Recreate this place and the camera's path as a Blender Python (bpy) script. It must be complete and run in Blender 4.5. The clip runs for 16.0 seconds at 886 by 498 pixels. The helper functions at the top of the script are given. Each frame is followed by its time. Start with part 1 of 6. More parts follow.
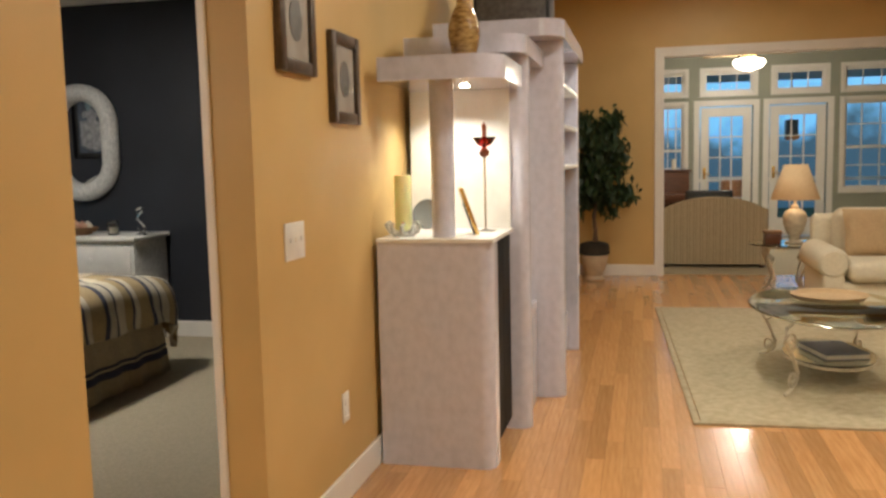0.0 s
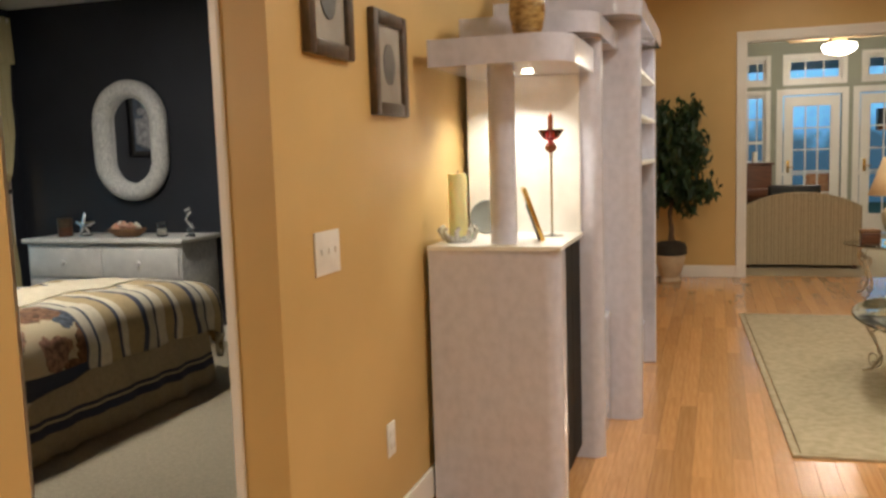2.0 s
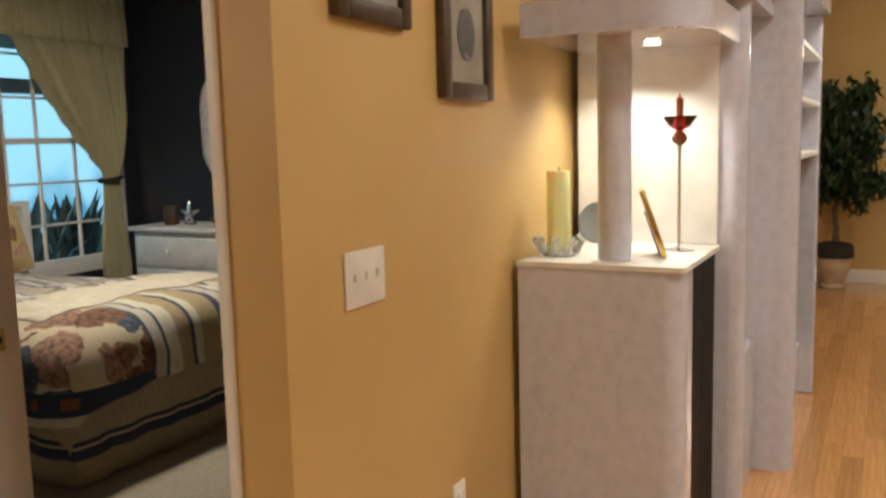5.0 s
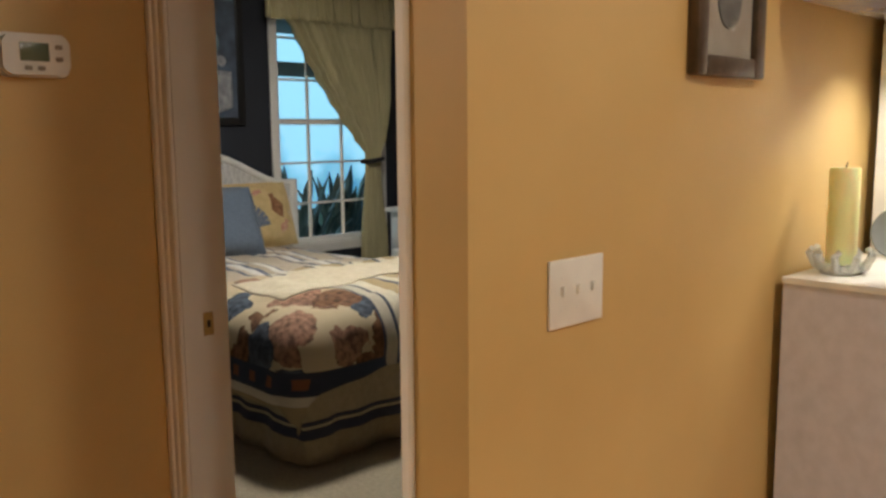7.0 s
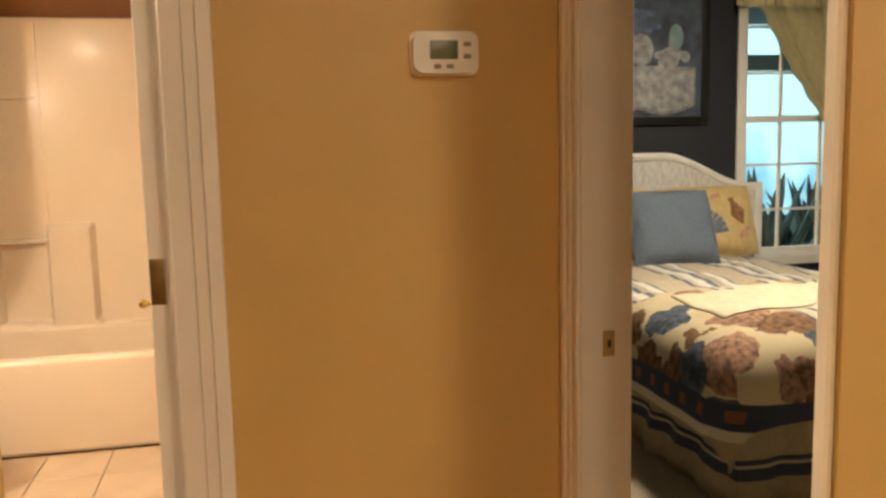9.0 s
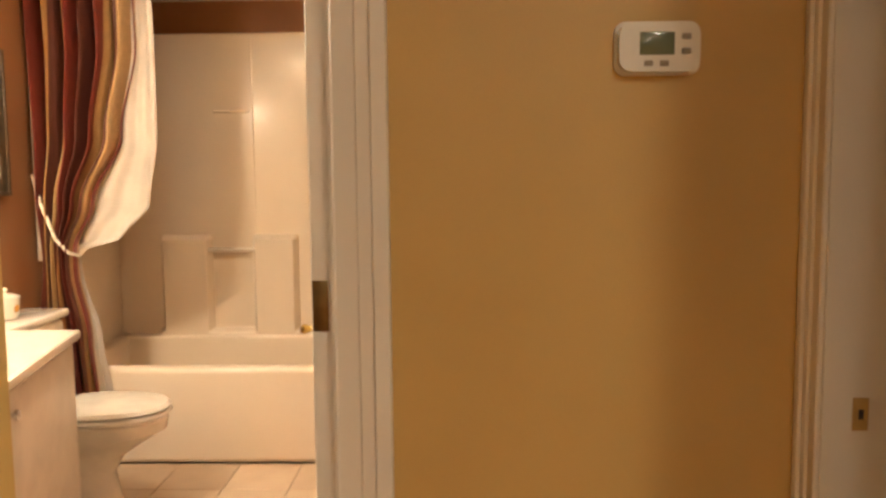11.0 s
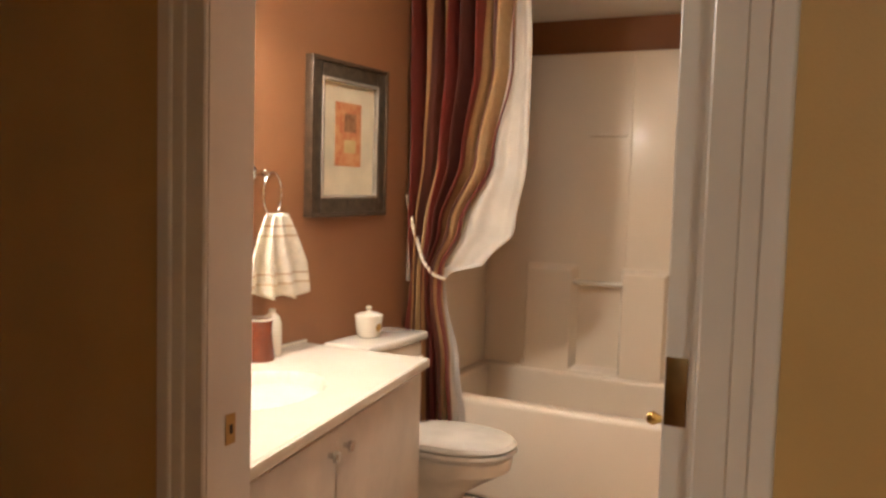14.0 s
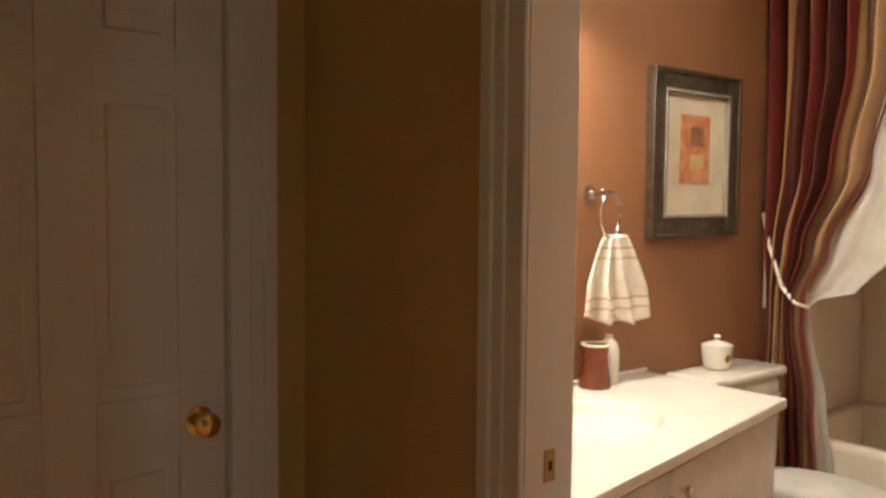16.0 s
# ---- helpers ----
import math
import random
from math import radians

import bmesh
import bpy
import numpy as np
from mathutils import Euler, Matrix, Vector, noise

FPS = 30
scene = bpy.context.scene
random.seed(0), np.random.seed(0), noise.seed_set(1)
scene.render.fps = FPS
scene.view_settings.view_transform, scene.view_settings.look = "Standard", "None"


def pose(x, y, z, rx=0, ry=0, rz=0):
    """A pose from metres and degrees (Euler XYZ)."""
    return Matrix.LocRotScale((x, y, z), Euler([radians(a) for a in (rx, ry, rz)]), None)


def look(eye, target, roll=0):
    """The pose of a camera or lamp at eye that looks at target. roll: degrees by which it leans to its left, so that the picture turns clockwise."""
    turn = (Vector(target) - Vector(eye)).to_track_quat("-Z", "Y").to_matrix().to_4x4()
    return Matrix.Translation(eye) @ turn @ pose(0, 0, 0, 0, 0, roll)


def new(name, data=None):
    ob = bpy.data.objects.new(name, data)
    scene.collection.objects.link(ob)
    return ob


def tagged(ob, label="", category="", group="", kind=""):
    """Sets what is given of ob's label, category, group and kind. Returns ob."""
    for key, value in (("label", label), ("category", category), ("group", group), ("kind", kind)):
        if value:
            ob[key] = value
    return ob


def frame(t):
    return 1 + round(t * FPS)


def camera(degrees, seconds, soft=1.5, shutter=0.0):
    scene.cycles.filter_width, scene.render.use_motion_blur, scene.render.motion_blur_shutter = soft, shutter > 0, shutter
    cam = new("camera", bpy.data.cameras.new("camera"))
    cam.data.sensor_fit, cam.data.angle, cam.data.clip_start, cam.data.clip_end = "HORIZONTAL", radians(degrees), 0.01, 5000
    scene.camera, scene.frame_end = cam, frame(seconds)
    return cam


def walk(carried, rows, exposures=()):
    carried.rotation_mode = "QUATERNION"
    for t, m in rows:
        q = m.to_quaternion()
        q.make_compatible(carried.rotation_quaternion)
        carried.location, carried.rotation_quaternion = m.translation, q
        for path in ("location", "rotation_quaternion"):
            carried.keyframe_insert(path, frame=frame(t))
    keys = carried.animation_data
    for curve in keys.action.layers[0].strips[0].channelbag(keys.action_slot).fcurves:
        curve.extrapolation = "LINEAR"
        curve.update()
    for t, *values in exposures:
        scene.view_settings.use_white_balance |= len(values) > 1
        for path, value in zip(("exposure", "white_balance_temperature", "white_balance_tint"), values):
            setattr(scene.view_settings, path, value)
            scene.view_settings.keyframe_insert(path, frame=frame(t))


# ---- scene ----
cam = camera(55.0, 16.0, soft=2.8)
PATH = [
    (0, (1.165, 1.034, 1.36), (0.706, 2.969, 1.149), -1.3),
    (0.5, (1.186, 1.133, 1.368), (0.632, 3.042, 1.152), -0.9),
    (1, (1.139, 1.255, 1.372), (0.583, 3.165, 1.164), -1.4),
    (1.5, (1.091, 1.351, 1.375), (0.556, 3.267, 1.167), -2.0),
    (2, (1.091, 1.479, 1.365), (0.479, 3.37, 1.146), -1.8),
    (2.5, (1.133, 1.589, 1.363), (0.467, 3.461, 1.137), -0.7),
    (3, (1.097, 1.712, 1.365), (0.442, 3.587, 1.129), -0.8),
    (5.5, (1.016, 2.208, 1.393), (0.018, 3.922, 1.142), -1.8),
    (6, (0.956, 2.284, 1.39), (-0.127, 3.946, 1.137), -2.0),
    (6.5, (0.952, 2.383, 1.381), (-0.305, 3.918, 1.126), -1.5),
    (7, (0.957, 2.463, 1.389), (-0.464, 3.844, 1.117), -0.5),
    (7.5, (0.885, 2.54, 1.388), (-0.760, 3.642, 1.124), -1.1),
    (8, (0.813, 2.616, 1.387), (-0.96, 3.504, 1.131), -1.8),
    (8.5, (0.814, 2.689, 1.373), (-1.066, 3.332, 1.144), -1.5),
    (9, (0.785, 2.735, 1.376), (-1.152, 3.169, 1.125), -1.3),
    (9.5, (0.699, 2.751, 1.366), (-1.262, 3.07, 1.135), -1.4),
    (10, (0.613, 2.796, 1.365), (-1.361, 3.027, 1.144), -1.7),
    (12.3, (0.368, 2.815, 1.367), (-1.558, 2.315, 1.164), 1.0),
    (12.5, (0.33, 2.818, 1.371), (-1.578, 2.256, 1.167), 0.9),
    (13, (0.253, 2.843, 1.375), (-1.598, 2.107, 1.193), 1.3),
    (13.5, (0.193, 2.836, 1.375), (-1.595, 1.96, 1.185), 1.3),
    (14, (0.12, 2.771, 1.378), (-1.66, 1.872, 1.228), 1.6),
    (14.5, (0.055, 2.71, 1.381), (-1.709, 1.781, 1.231), -0.0),
    (15, (0.006, 2.714, 1.381), (-1.638, 1.586, 1.219), 0.5),
    (15.5, (-0.022, 2.713, 1.364), (-1.458, 1.327, 1.24), 0.2),
    (16, (-0.016, 2.736, 1.384), (-1.286, 1.196, 1.261), 0.5),
]
walk(cam, [(t, look(e, g, r)) for t, e, g, r in PATH],
     exposures=[(0, 0.0, 6200, 10), (5.5, -0.2, 6200, 10), (7, -0.22, 6100, 10), (8, 0.52, 6900, 10), (10, 0.38, 7700, 10), (12.3, 0.34, 6250, 10),
                (13, -0.08, 5950, 9), (14.5, -0.2, 5950, 9), (16, -0.24, 5600, 3)])

# ---- light ----
world = bpy.data.worlds.new("sky")
scene.world = world
world.use_nodes = True
wn = world.node_tree.nodes
sky = wn.new("ShaderNodeTexSky")
sky.sky_type, sky.sun_disc = "NISHITA", False
sky.sun_elevation, sky.sun_rotation = radians(12), radians(200)
world.node_tree.links.new(sky.outputs[0], wn["Background"].inputs[0])
wn["Background"].inputs[1].default_value = 0.12
sun = new("sun", bpy.data.lights.new("sun", "SUN"))
sun.data.energy, sun.data.angle, sun.data.color = 0.6, radians(15), (1, 0.95, 0.9)
sun.matrix_world = look((0, 0, 10), (-3, -5, 7))

WARM = (1.0, 0.925, 0.76)


def lamp(name, kind, at, to, watts, color=WARM, size=0.2, spot=60):
    d = bpy.data.lights.new(name, kind)
    d.energy, d.color = watts, color
    if kind == "AREA":
        d.shape, d.size = "DISK", size
    else:
        d.shadow_soft_size = size
    if kind == "SPOT":
        d.spot_size, d.spot_blend = radians(spot), 0.6
    ob = new(name, d)
    ob.matrix_world = look(at, to)
    return ob


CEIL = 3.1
# Ceiling lamps out of view, added and placed to light the great room.
UNSEEN_DOWNLIGHTS = [(1.9, 3.95), (3.9, 3.05), (1.5, 6.6), (3.6, 6.6), (1.8, 9.4), (1.6, -0.6)]
# Cool tint of the added entry lamp, standing in for daylight there.
ENTRY_TINT = (0.95, 1.0, 0.78)
for (lx, ly), watts, tint in zip(UNSEEN_DOWNLIGHTS, (35, 38, 30, 26, 14, 50), (WARM, WARM, WARM, WARM, WARM, ENTRY_TINT)):
    lamp("unseen_ceiling_lamp", "AREA", (lx, ly, CEIL - 0.03), (lx, ly + 0.001, 0), watts, tint, size=0.25)
lamp("cabinet_lamp_light", "SPOT", (0.22, 4.97, 1.675), (0.22, 4.99, 0), 14, size=0.02, spot=125)
lamp("cabinet_lamp_light", "SPOT", (0.36, 4.94, 1.675), (0.36, 4.98, 0), 14, size=0.02, spot=125)
lamp("vanity_light", "AREA", (-1.72, 1.06, 2.05), (-1.75, 1.5, 0.9), 48, (1.0, 0.83, 0.64), 0.22)
# Weak extra lamp, unseen, added to lift the far end of the bathroom.
lamp("bath_fill_light", "AREA", (-2.4, 1.75, 2.42), (-2.4, 1.751, 0), 8, (1.0, 0.83, 0.65), 0.2)
lamp("fan_light", "POINT", (2.55, 13.4, 2.45), (2.55, 13.4, 0), 60, (1, 0.88, 0.7), 0.12)
lamp("table_lamp_light", "POINT", (2.57, 9.7, 1.0), (2.57, 9.7, 0), 3, (1, 0.8, 0.55), 0.06)


# Unseen lamp added to brighten the bedroom, which the window leaves too dark.
lamp("bedroom_fill_light", "AREA", (-2.3, 5.0, 2.58), (-2.3, 5.001, 0), 42, (1, 0.92, 0.80), 0.35)

# ---- materials ----


def mat(name, c1, c2=None, scale=8.0, rough=0.5, metal=0.0, bump=0.0, bscale=120.0, kind="noise", stretch=(1, 1, 1), island=0.0, rand=0.0, spec=0.5, coat=0.0, contrast=(0.35, 0.65)):
    m = bpy.data.materials.new(name)
    m.use_nodes = True
    nt = m.node_tree
    N, L = nt.nodes, nt.links
    b = N["Principled BSDF"]
    b.inputs["Roughness"].default_value = rough
    b.inputs["Metallic"].default_value = metal
    b.inputs["Specular IOR Level"].default_value = spec
    b.inputs["Coat Weight"].default_value = coat
    b.inputs["Coat Roughness"].default_value = 0.12
    c2 = c2 or tuple(v * 0.86 for v in c1)
    tc = N.new("ShaderNodeTexCoord")
    mp = N.new("ShaderNodeMapping")
    mp.inputs["Scale"].default_value = stretch
    L.new(tc.outputs["Object"], mp.inputs[0])
    tx = N.new("ShaderNodeTexNoise")
    tx.inputs["Scale"].default_value = scale
    tx.inputs["Detail"].default_value = 6
    L.new(mp.outputs[0], tx.inputs["Vector"])
    rp = N.new("ShaderNodeValToRGB")
    rp.color_ramp.elements[0].position, rp.color_ramp.elements[1].position = contrast
    rp.color_ramp.elements[0].color, rp.color_ramp.elements[1].color = (*c1, 1), (*c2, 1)
    L.new(tx.outputs[0], rp.inputs[0])
    out = rp.outputs[0]
    if island or rand:
        src = N.new("ShaderNodeObjectInfo").outputs["Random"] if rand else N.new("ShaderNodeNewGeometry").outputs["Random Per Island"]
        amt = rand or island
        mr = N.new("ShaderNodeMapRange")
        mr.inputs["To Min"].default_value, mr.inputs["To Max"].default_value = 1 - amt, 1 + amt
        L.new(src, mr.inputs[0])
        hs = N.new("ShaderNodeHueSaturation")
        L.new(mr.outputs[0], hs.inputs["Value"])
        L.new(out, hs.inputs["Color"])
        out = hs.outputs[0]
    L.new(out, b.inputs["Base Color"])
    big = N.new("ShaderNodeTexNoise")
    big.inputs["Scale"].default_value = 2.3
    L.new(tc.outputs["Object"], big.inputs["Vector"])
    rr = N.new("ShaderNodeMapRange")
    rr.inputs["To Min"].default_value, rr.inputs["To Max"].default_value = max(0.02, rough * 0.82), min(1, rough * 1.18)
    L.new(big.outputs[0], rr.inputs[0])
    L.new(rr.outputs[0], b.inputs["Roughness"])
    if bump:
        bt = N.new("ShaderNodeTexNoise")
        bt.inputs["Scale"].default_value = bscale
        bt.inputs["Detail"].default_value = 4
        L.new(mp.outputs[0], bt.inputs["Vector"])
        bn = N.new("ShaderNodeBump")
        bn.inputs["Strength"].default_value = bump
        bn.inputs["Distance"].default_value = 0.004
        L.new(bt.outputs[0], bn.inputs["Height"])
        L.new(bn.outputs[0], b.inputs["Normal"])
    return m


def stripes(name, colors, axis, period, rough=0.9, bump=0.25, offset=0.0, warp=0.0):
    """Cloth woven in stripes: colors is a list of (position 0..1, colour)."""
    m = mat(name, (0.5, 0.5, 0.5), rough=rough, bump=bump, bscale=300)
    nt = m.node_tree
    N, L = nt.nodes, nt.links
    b = N["Principled BSDF"]
    tc = N.new("ShaderNodeTexCoord")
    sp = N.new("ShaderNodeSeparateXYZ")
    L.new(tc.outputs["Object"], sp.inputs[0])
    if axis is None:
        at = N.new("ShaderNodeAttribute")
        at.attribute_name = "u"
        src = at.outputs["Fac"]
    else:
        src = sp.outputs[axis]
    if warp:
        nz = N.new("ShaderNodeTexNoise")
        nz.inputs["Scale"].default_value = 5
        L.new(tc.outputs["Object"], nz.inputs["Vector"])
        ma = N.new("ShaderNodeMath")
        ma.operation = "MULTIPLY_ADD"
        ma.inputs[1].default_value = warp
        L.new(nz.outputs[0], ma.inputs[0])
        L.new(src, ma.inputs[2])
        src = ma.outputs[0]
    a = N.new("ShaderNodeMath")
    a.operation, a.inputs[1].default_value = "ADD", offset
    L.new(src, a.inputs[0])
    d = N.new("ShaderNodeMath")
    d.operation, d.inputs[1].default_value = "DIVIDE", period
    L.new(a.outputs[0], d.inputs[0])
    f = N.new("ShaderNodeMath")
    f.operation = "FRACT"
    L.new(d.outputs[0], f.inputs[0])
    rp = N.new("ShaderNodeValToRGB")
    rp.color_ramp.interpolation = "CONSTANT"
    els = rp.color_ramp.elements
    els[0].position, els[0].color = colors[0][0], (*colors[0][1], 1)
    els[1].position, els[1].color = colors[1][0], (*colors[1][1], 1)
    for p, c in colors[2:]:
        els.new(p).color = (*c, 1)
    L.new(f.outputs[0], rp.inputs[0])
    nz2 = N.new("ShaderNodeTexNoise")
    nz2.inputs["Scale"].default_value = 40
    L.new(tc.outputs["Object"], nz2.inputs["Vector"])
    mr = N.new("ShaderNodeMapRange")
    mr.inputs["To Min"].default_value, mr.inputs["To Max"].default_value = 0.8, 1.2
    L.new(nz2.outputs[0], mr.inputs[0])
    hs = N.new("ShaderNodeHueSaturation")
    L.new(mr.outputs[0], hs.inputs["Value"])
    L.new(rp.outputs[0], hs.inputs["Color"])
    L.new(hs.outputs[0], b.inputs["Base Color"])
    return m


def glow(name, color, strength):
    m = bpy.data.materials.new(name)
    m.use_nodes = True
    b = m.node_tree.nodes["Principled BSDF"]
    b.inputs["Base Color"].default_value = (*color, 1)
    b.inputs["Emission Color"].default_value = (*color, 1)
    b.inputs["Emission Strength"].default_value = strength
    return m


def clear(name, tint=(1, 1, 1), rough=0.0, ior=1.45):
    m = bpy.data.materials.new(name)
    m.use_nodes = True
    b = m.node_tree.nodes["Principled BSDF"]
    b.inputs["Base Color"].default_value = (*tint, 1)
    b.inputs["Transmission Weight"].default_value = 1
    b.inputs["Roughness"].default_value = rough
    b.inputs["IOR"].default_value = ior
    return m


M_WALL = mat("yellow wall paint", (0.59, 0.40, 0.155), (0.55, 0.37, 0.14), 3, 0.48, bump=0.12, bscale=220)
M_DARK = mat("charcoal wall paint", (0.021, 0.024, 0.034), (0.017, 0.020, 0.028), 3, 0.6, bump=0.1, bscale=220)
M_BROWN = mat("brown wall paint", (0.30, 0.135, 0.058), (0.27, 0.12, 0.05), 3, 0.5, bump=0.1, bscale=220)
M_SAGE = mat("sage wall paint", (0.33, 0.34, 0.27), (0.30, 0.31, 0.25), 3, 0.6, bump=0.1, bscale=220)
M_CEIL = mat("ceiling paint", (0.78, 0.76, 0.70), (0.74, 0.72, 0.66), 4, 0.8, bump=0.3, bscale=160)
M_TRIM = mat("white trim paint", (0.80, 0.77, 0.72), (0.76, 0.73, 0.68), 5, 0.35, bump=0.05)
M_OAK = mat("oak floor board", (0.66, 0.345, 0.135), (0.54, 0.265, 0.098), 5, 0.20, bump=0.06, bscale=60, stretch=(14, 1, 14), rand=0.17, coat=0.4)
M_OAKI = mat("oak floor boards", (0.66, 0.345, 0.135), (0.54, 0.265, 0.098), 5, 0.20, bump=0.06, bscale=60, stretch=(14, 1, 14), island=0.17, coat=0.4)
M_SUB = mat("dark joint", (0.36, 0.19, 0.08), rough=0.8)
M_CARPET = mat("beige carpet", (0.50, 0.43, 0.30), (0.42, 0.36, 0.25), 60, 0.95, bump=0.8, bscale=400)
M_TILE = mat("beige floor tile", (0.66, 0.52, 0.38), (0.60, 0.46, 0.33), 6, 0.35, rand=0.05)
M_GROUT = mat("grout", (0.45, 0.36, 0.27), rough=0.9)
M_MARBLE = mat("grey marble laminate", (0.63, 0.63, 0.735), (0.54, 0.545, 0.645), 26, 0.10, contrast=(0.40, 0.75), coat=0.6, stretch=(1, 1, 0.8))
M_WHITE = mat("white satin lacquer", (0.82, 0.80, 0.76), rough=0.4)
M_WICKER = mat("white wicker", (0.74, 0.73, 0.70), (0.50, 0.50, 0.49), 90, 0.6, bump=0.9, bscale=160, stretch=(1, 1, 0.3))
M_BLACK = mat("black lacquer", (0.012, 0.011, 0.011), rough=0.4)
M_DOORB = mat("black satin door", (0.010, 0.009, 0.009), rough=0.6, spec=0.15)
M_BRASS = mat("brass", (0.80, 0.55, 0.18), (0.7, 0.46, 0.14), 20, 0.22, 1.0)
M_BRASSD = mat("aged brass", (0.24, 0.17, 0.08), (0.18, 0.12, 0.06), 20, 0.42, 1.0)
M_SATIN = mat("satin brass", (0.62, 0.42, 0.16), (0.5, 0.33, 0.12), 20, 0.5, 0.35)
M_CHROME = mat("brushed chrome", (0.75, 0.74, 0.72), rough=0.15, metal=1.0)
M_PLASTIC = mat("white plastic", (0.82, 0.80, 0.75), rough=0.35)
M_LCD = mat("grey green display", (0.14, 0.17, 0.11), rough=0.2)
M_FRAME = mat("dark bronze frame", (0.10, 0.065, 0.04), (0.06, 0.04, 0.025), 30, 0.38, 0.3, bump=0.2)
M_SILV = mat("pewter frame", (0.115, 0.085, 0.055), (0.065, 0.05, 0.034), 30, 0.42, 0.4, bump=0.3)
M_MATB = mat("cream mat board", (0.76, 0.68, 0.50), rough=0.8)
M_MATG = mat("grey mat board", (0.33, 0.29, 0.24), (0.26, 0.22, 0.18), 12, 0.6)
M_OVAL = mat("dark oval print", (0.13, 0.12, 0.11), (0.07, 0.065, 0.06), 30, 0.5)
M_RED = mat("red earth print", (0.50, 0.16, 0.06), (0.62, 0.32, 0.14), 25, 0.7)
M_TUB = mat("biscuit acrylic", (0.78, 0.68, 0.56), (0.76, 0.66, 0.54), 4, 0.30, coat=0.08)
M_PORC = mat("white porcelain", (0.82, 0.77, 0.68), rough=0.12, coat=0.5)
M_COUNTER = mat("cultured marble", (0.82, 0.77, 0.66), (0.78, 0.73, 0.62), 7, 0.2, coat=0.3)
M_VAN = mat("white vanity laminate", (0.76, 0.70, 0.62), rough=0.4)
M_LEAF = mat("ficus leaf", (0.020, 0.052, 0.016), (0.012, 0.032, 0.010), 6, 0.45, island=0.35)
M_BARK = mat("bark", (0.16, 0.10, 0.06), (0.09, 0.055, 0.035), 30, 0.9, bump=0.7, stretch=(1, 1, 0.25))
M_POT = mat("pale ceramic pot", (0.55, 0.44, 0.30), (0.45, 0.35, 0.24), 12, 0.5)
M_SOIL = mat("dark moss", (0.03, 0.025, 0.018), rough=1.0, bump=1)
M_IVORY = mat("ivory upholstery", (0.72, 0.64, 0.48), (0.66, 0.58, 0.43), 40, 0.9, bump=0.4, bscale=260)
M_TAN = mat("tan cushion", (0.50, 0.35, 0.19), (0.45, 0.31, 0.17), 40, 0.9, bump=0.4, bscale=260)
M_IRON = mat("cream wrought iron", (0.66, 0.58, 0.42), (0.5, 0.42, 0.3), 25, 0.5, bump=0.2)
M_SHADE = mat("parchment shade", (0.78, 0.58, 0.34), (0.74, 0.54, 0.31), 30, 0.8)
M_SHADE.node_tree.nodes["Principled BSDF"].inputs["Emission Color"].default_value = (1, 0.62, 0.3, 1)
M_SHADE.node_tree.nodes["Principled BSDF"].inputs["Emission Strength"].default_value = 0.06
M_RUG = mat("woven beige rug", (0.52, 0.44, 0.29), (0.40, 0.33, 0.20), 22, 0.95, bump=0.7, bscale=260, contrast=(0.35, 0.7))
M_PIANO = mat("walnut", (0.13, 0.05, 0.025), (0.08, 0.03, 0.015), 8, 0.3, stretch=(1, 8, 8))
M_CANDLE = mat("green wax", (0.80, 0.79, 0.40), (0.76, 0.75, 0.37), 8, 0.45)
M_CANDLE.node_tree.nodes["Principled BSDF"].inputs["Subsurface Weight"].default_value = 0.3
M_GLASS = clear("clear glass")
M_CRYST = mat("moulded crystal", (0.86, 0.86, 0.82), (0.70, 0.71, 0.68), 40, 0.15, coat=0.6)
M_CRYST.node_tree.nodes["Principled BSDF"].inputs["Transmission Weight"].default_value = 0.25
M_PANE = clear("window glass", ior=1.05)
M_RGLASS = clear("ruby glass", (0.75, 0.10, 0.10))
M_TGLASS = clear("green tinted glass", (0.86, 0.96, 0.90))
M_AMBER = mat("amber glazed pottery", (0.16, 0.08, 0.02), (0.42, 0.26, 0.09), 26, 0.15, kind="noise", stretch=(1, 1, 2.5), coat=0.6)
M_GREY = mat("slate glazed plate", (0.16, 0.17, 0.17), rough=0.3)
M_TERRA = mat("red brown ceramic", (0.20, 0.05, 0.02), (0.14, 0.035, 0.015), 12, 0.25)
M_TOWEL = stripes("striped hand towel", [(0, (0.86, 0.81, 0.70)), (0.55, (0.66, 0.54, 0.38)), (0.60, (0.86, 0.81, 0.70)), (0.76, (0.60, 0.46, 0.32)), (0.8, (0.86, 0.81, 0.70))], 2, 0.16)
M_LIGHT = glow("lit lamp glass", (1, 0.88, 0.66), 13)
M_MIRROR = mat("mirror silver", (0.86, 0.87, 0.88), (0.85, 0.86, 0.87), 4, 0.02, 1.0)
CREAM, TANC, NAVY, PALE, RUST = (0.66, 0.60, 0.46), (0.42, 0.32, 0.17), (0.055, 0.065, 0.10), (0.72, 0.68, 0.60), (0.34, 0.11, 0.06)
M_DUVET = stripes("striped comforter cloth", [(0, TANC), (0.2, NAVY), (0.29, (0.54, 0.49, 0.38)), (0.42, NAVY), (0.46, CREAM), (0.62, TANC), (0.78, NAVY), (0.83, CREAM), (0.93, TANC)], 1, 0.46, offset=0.08)


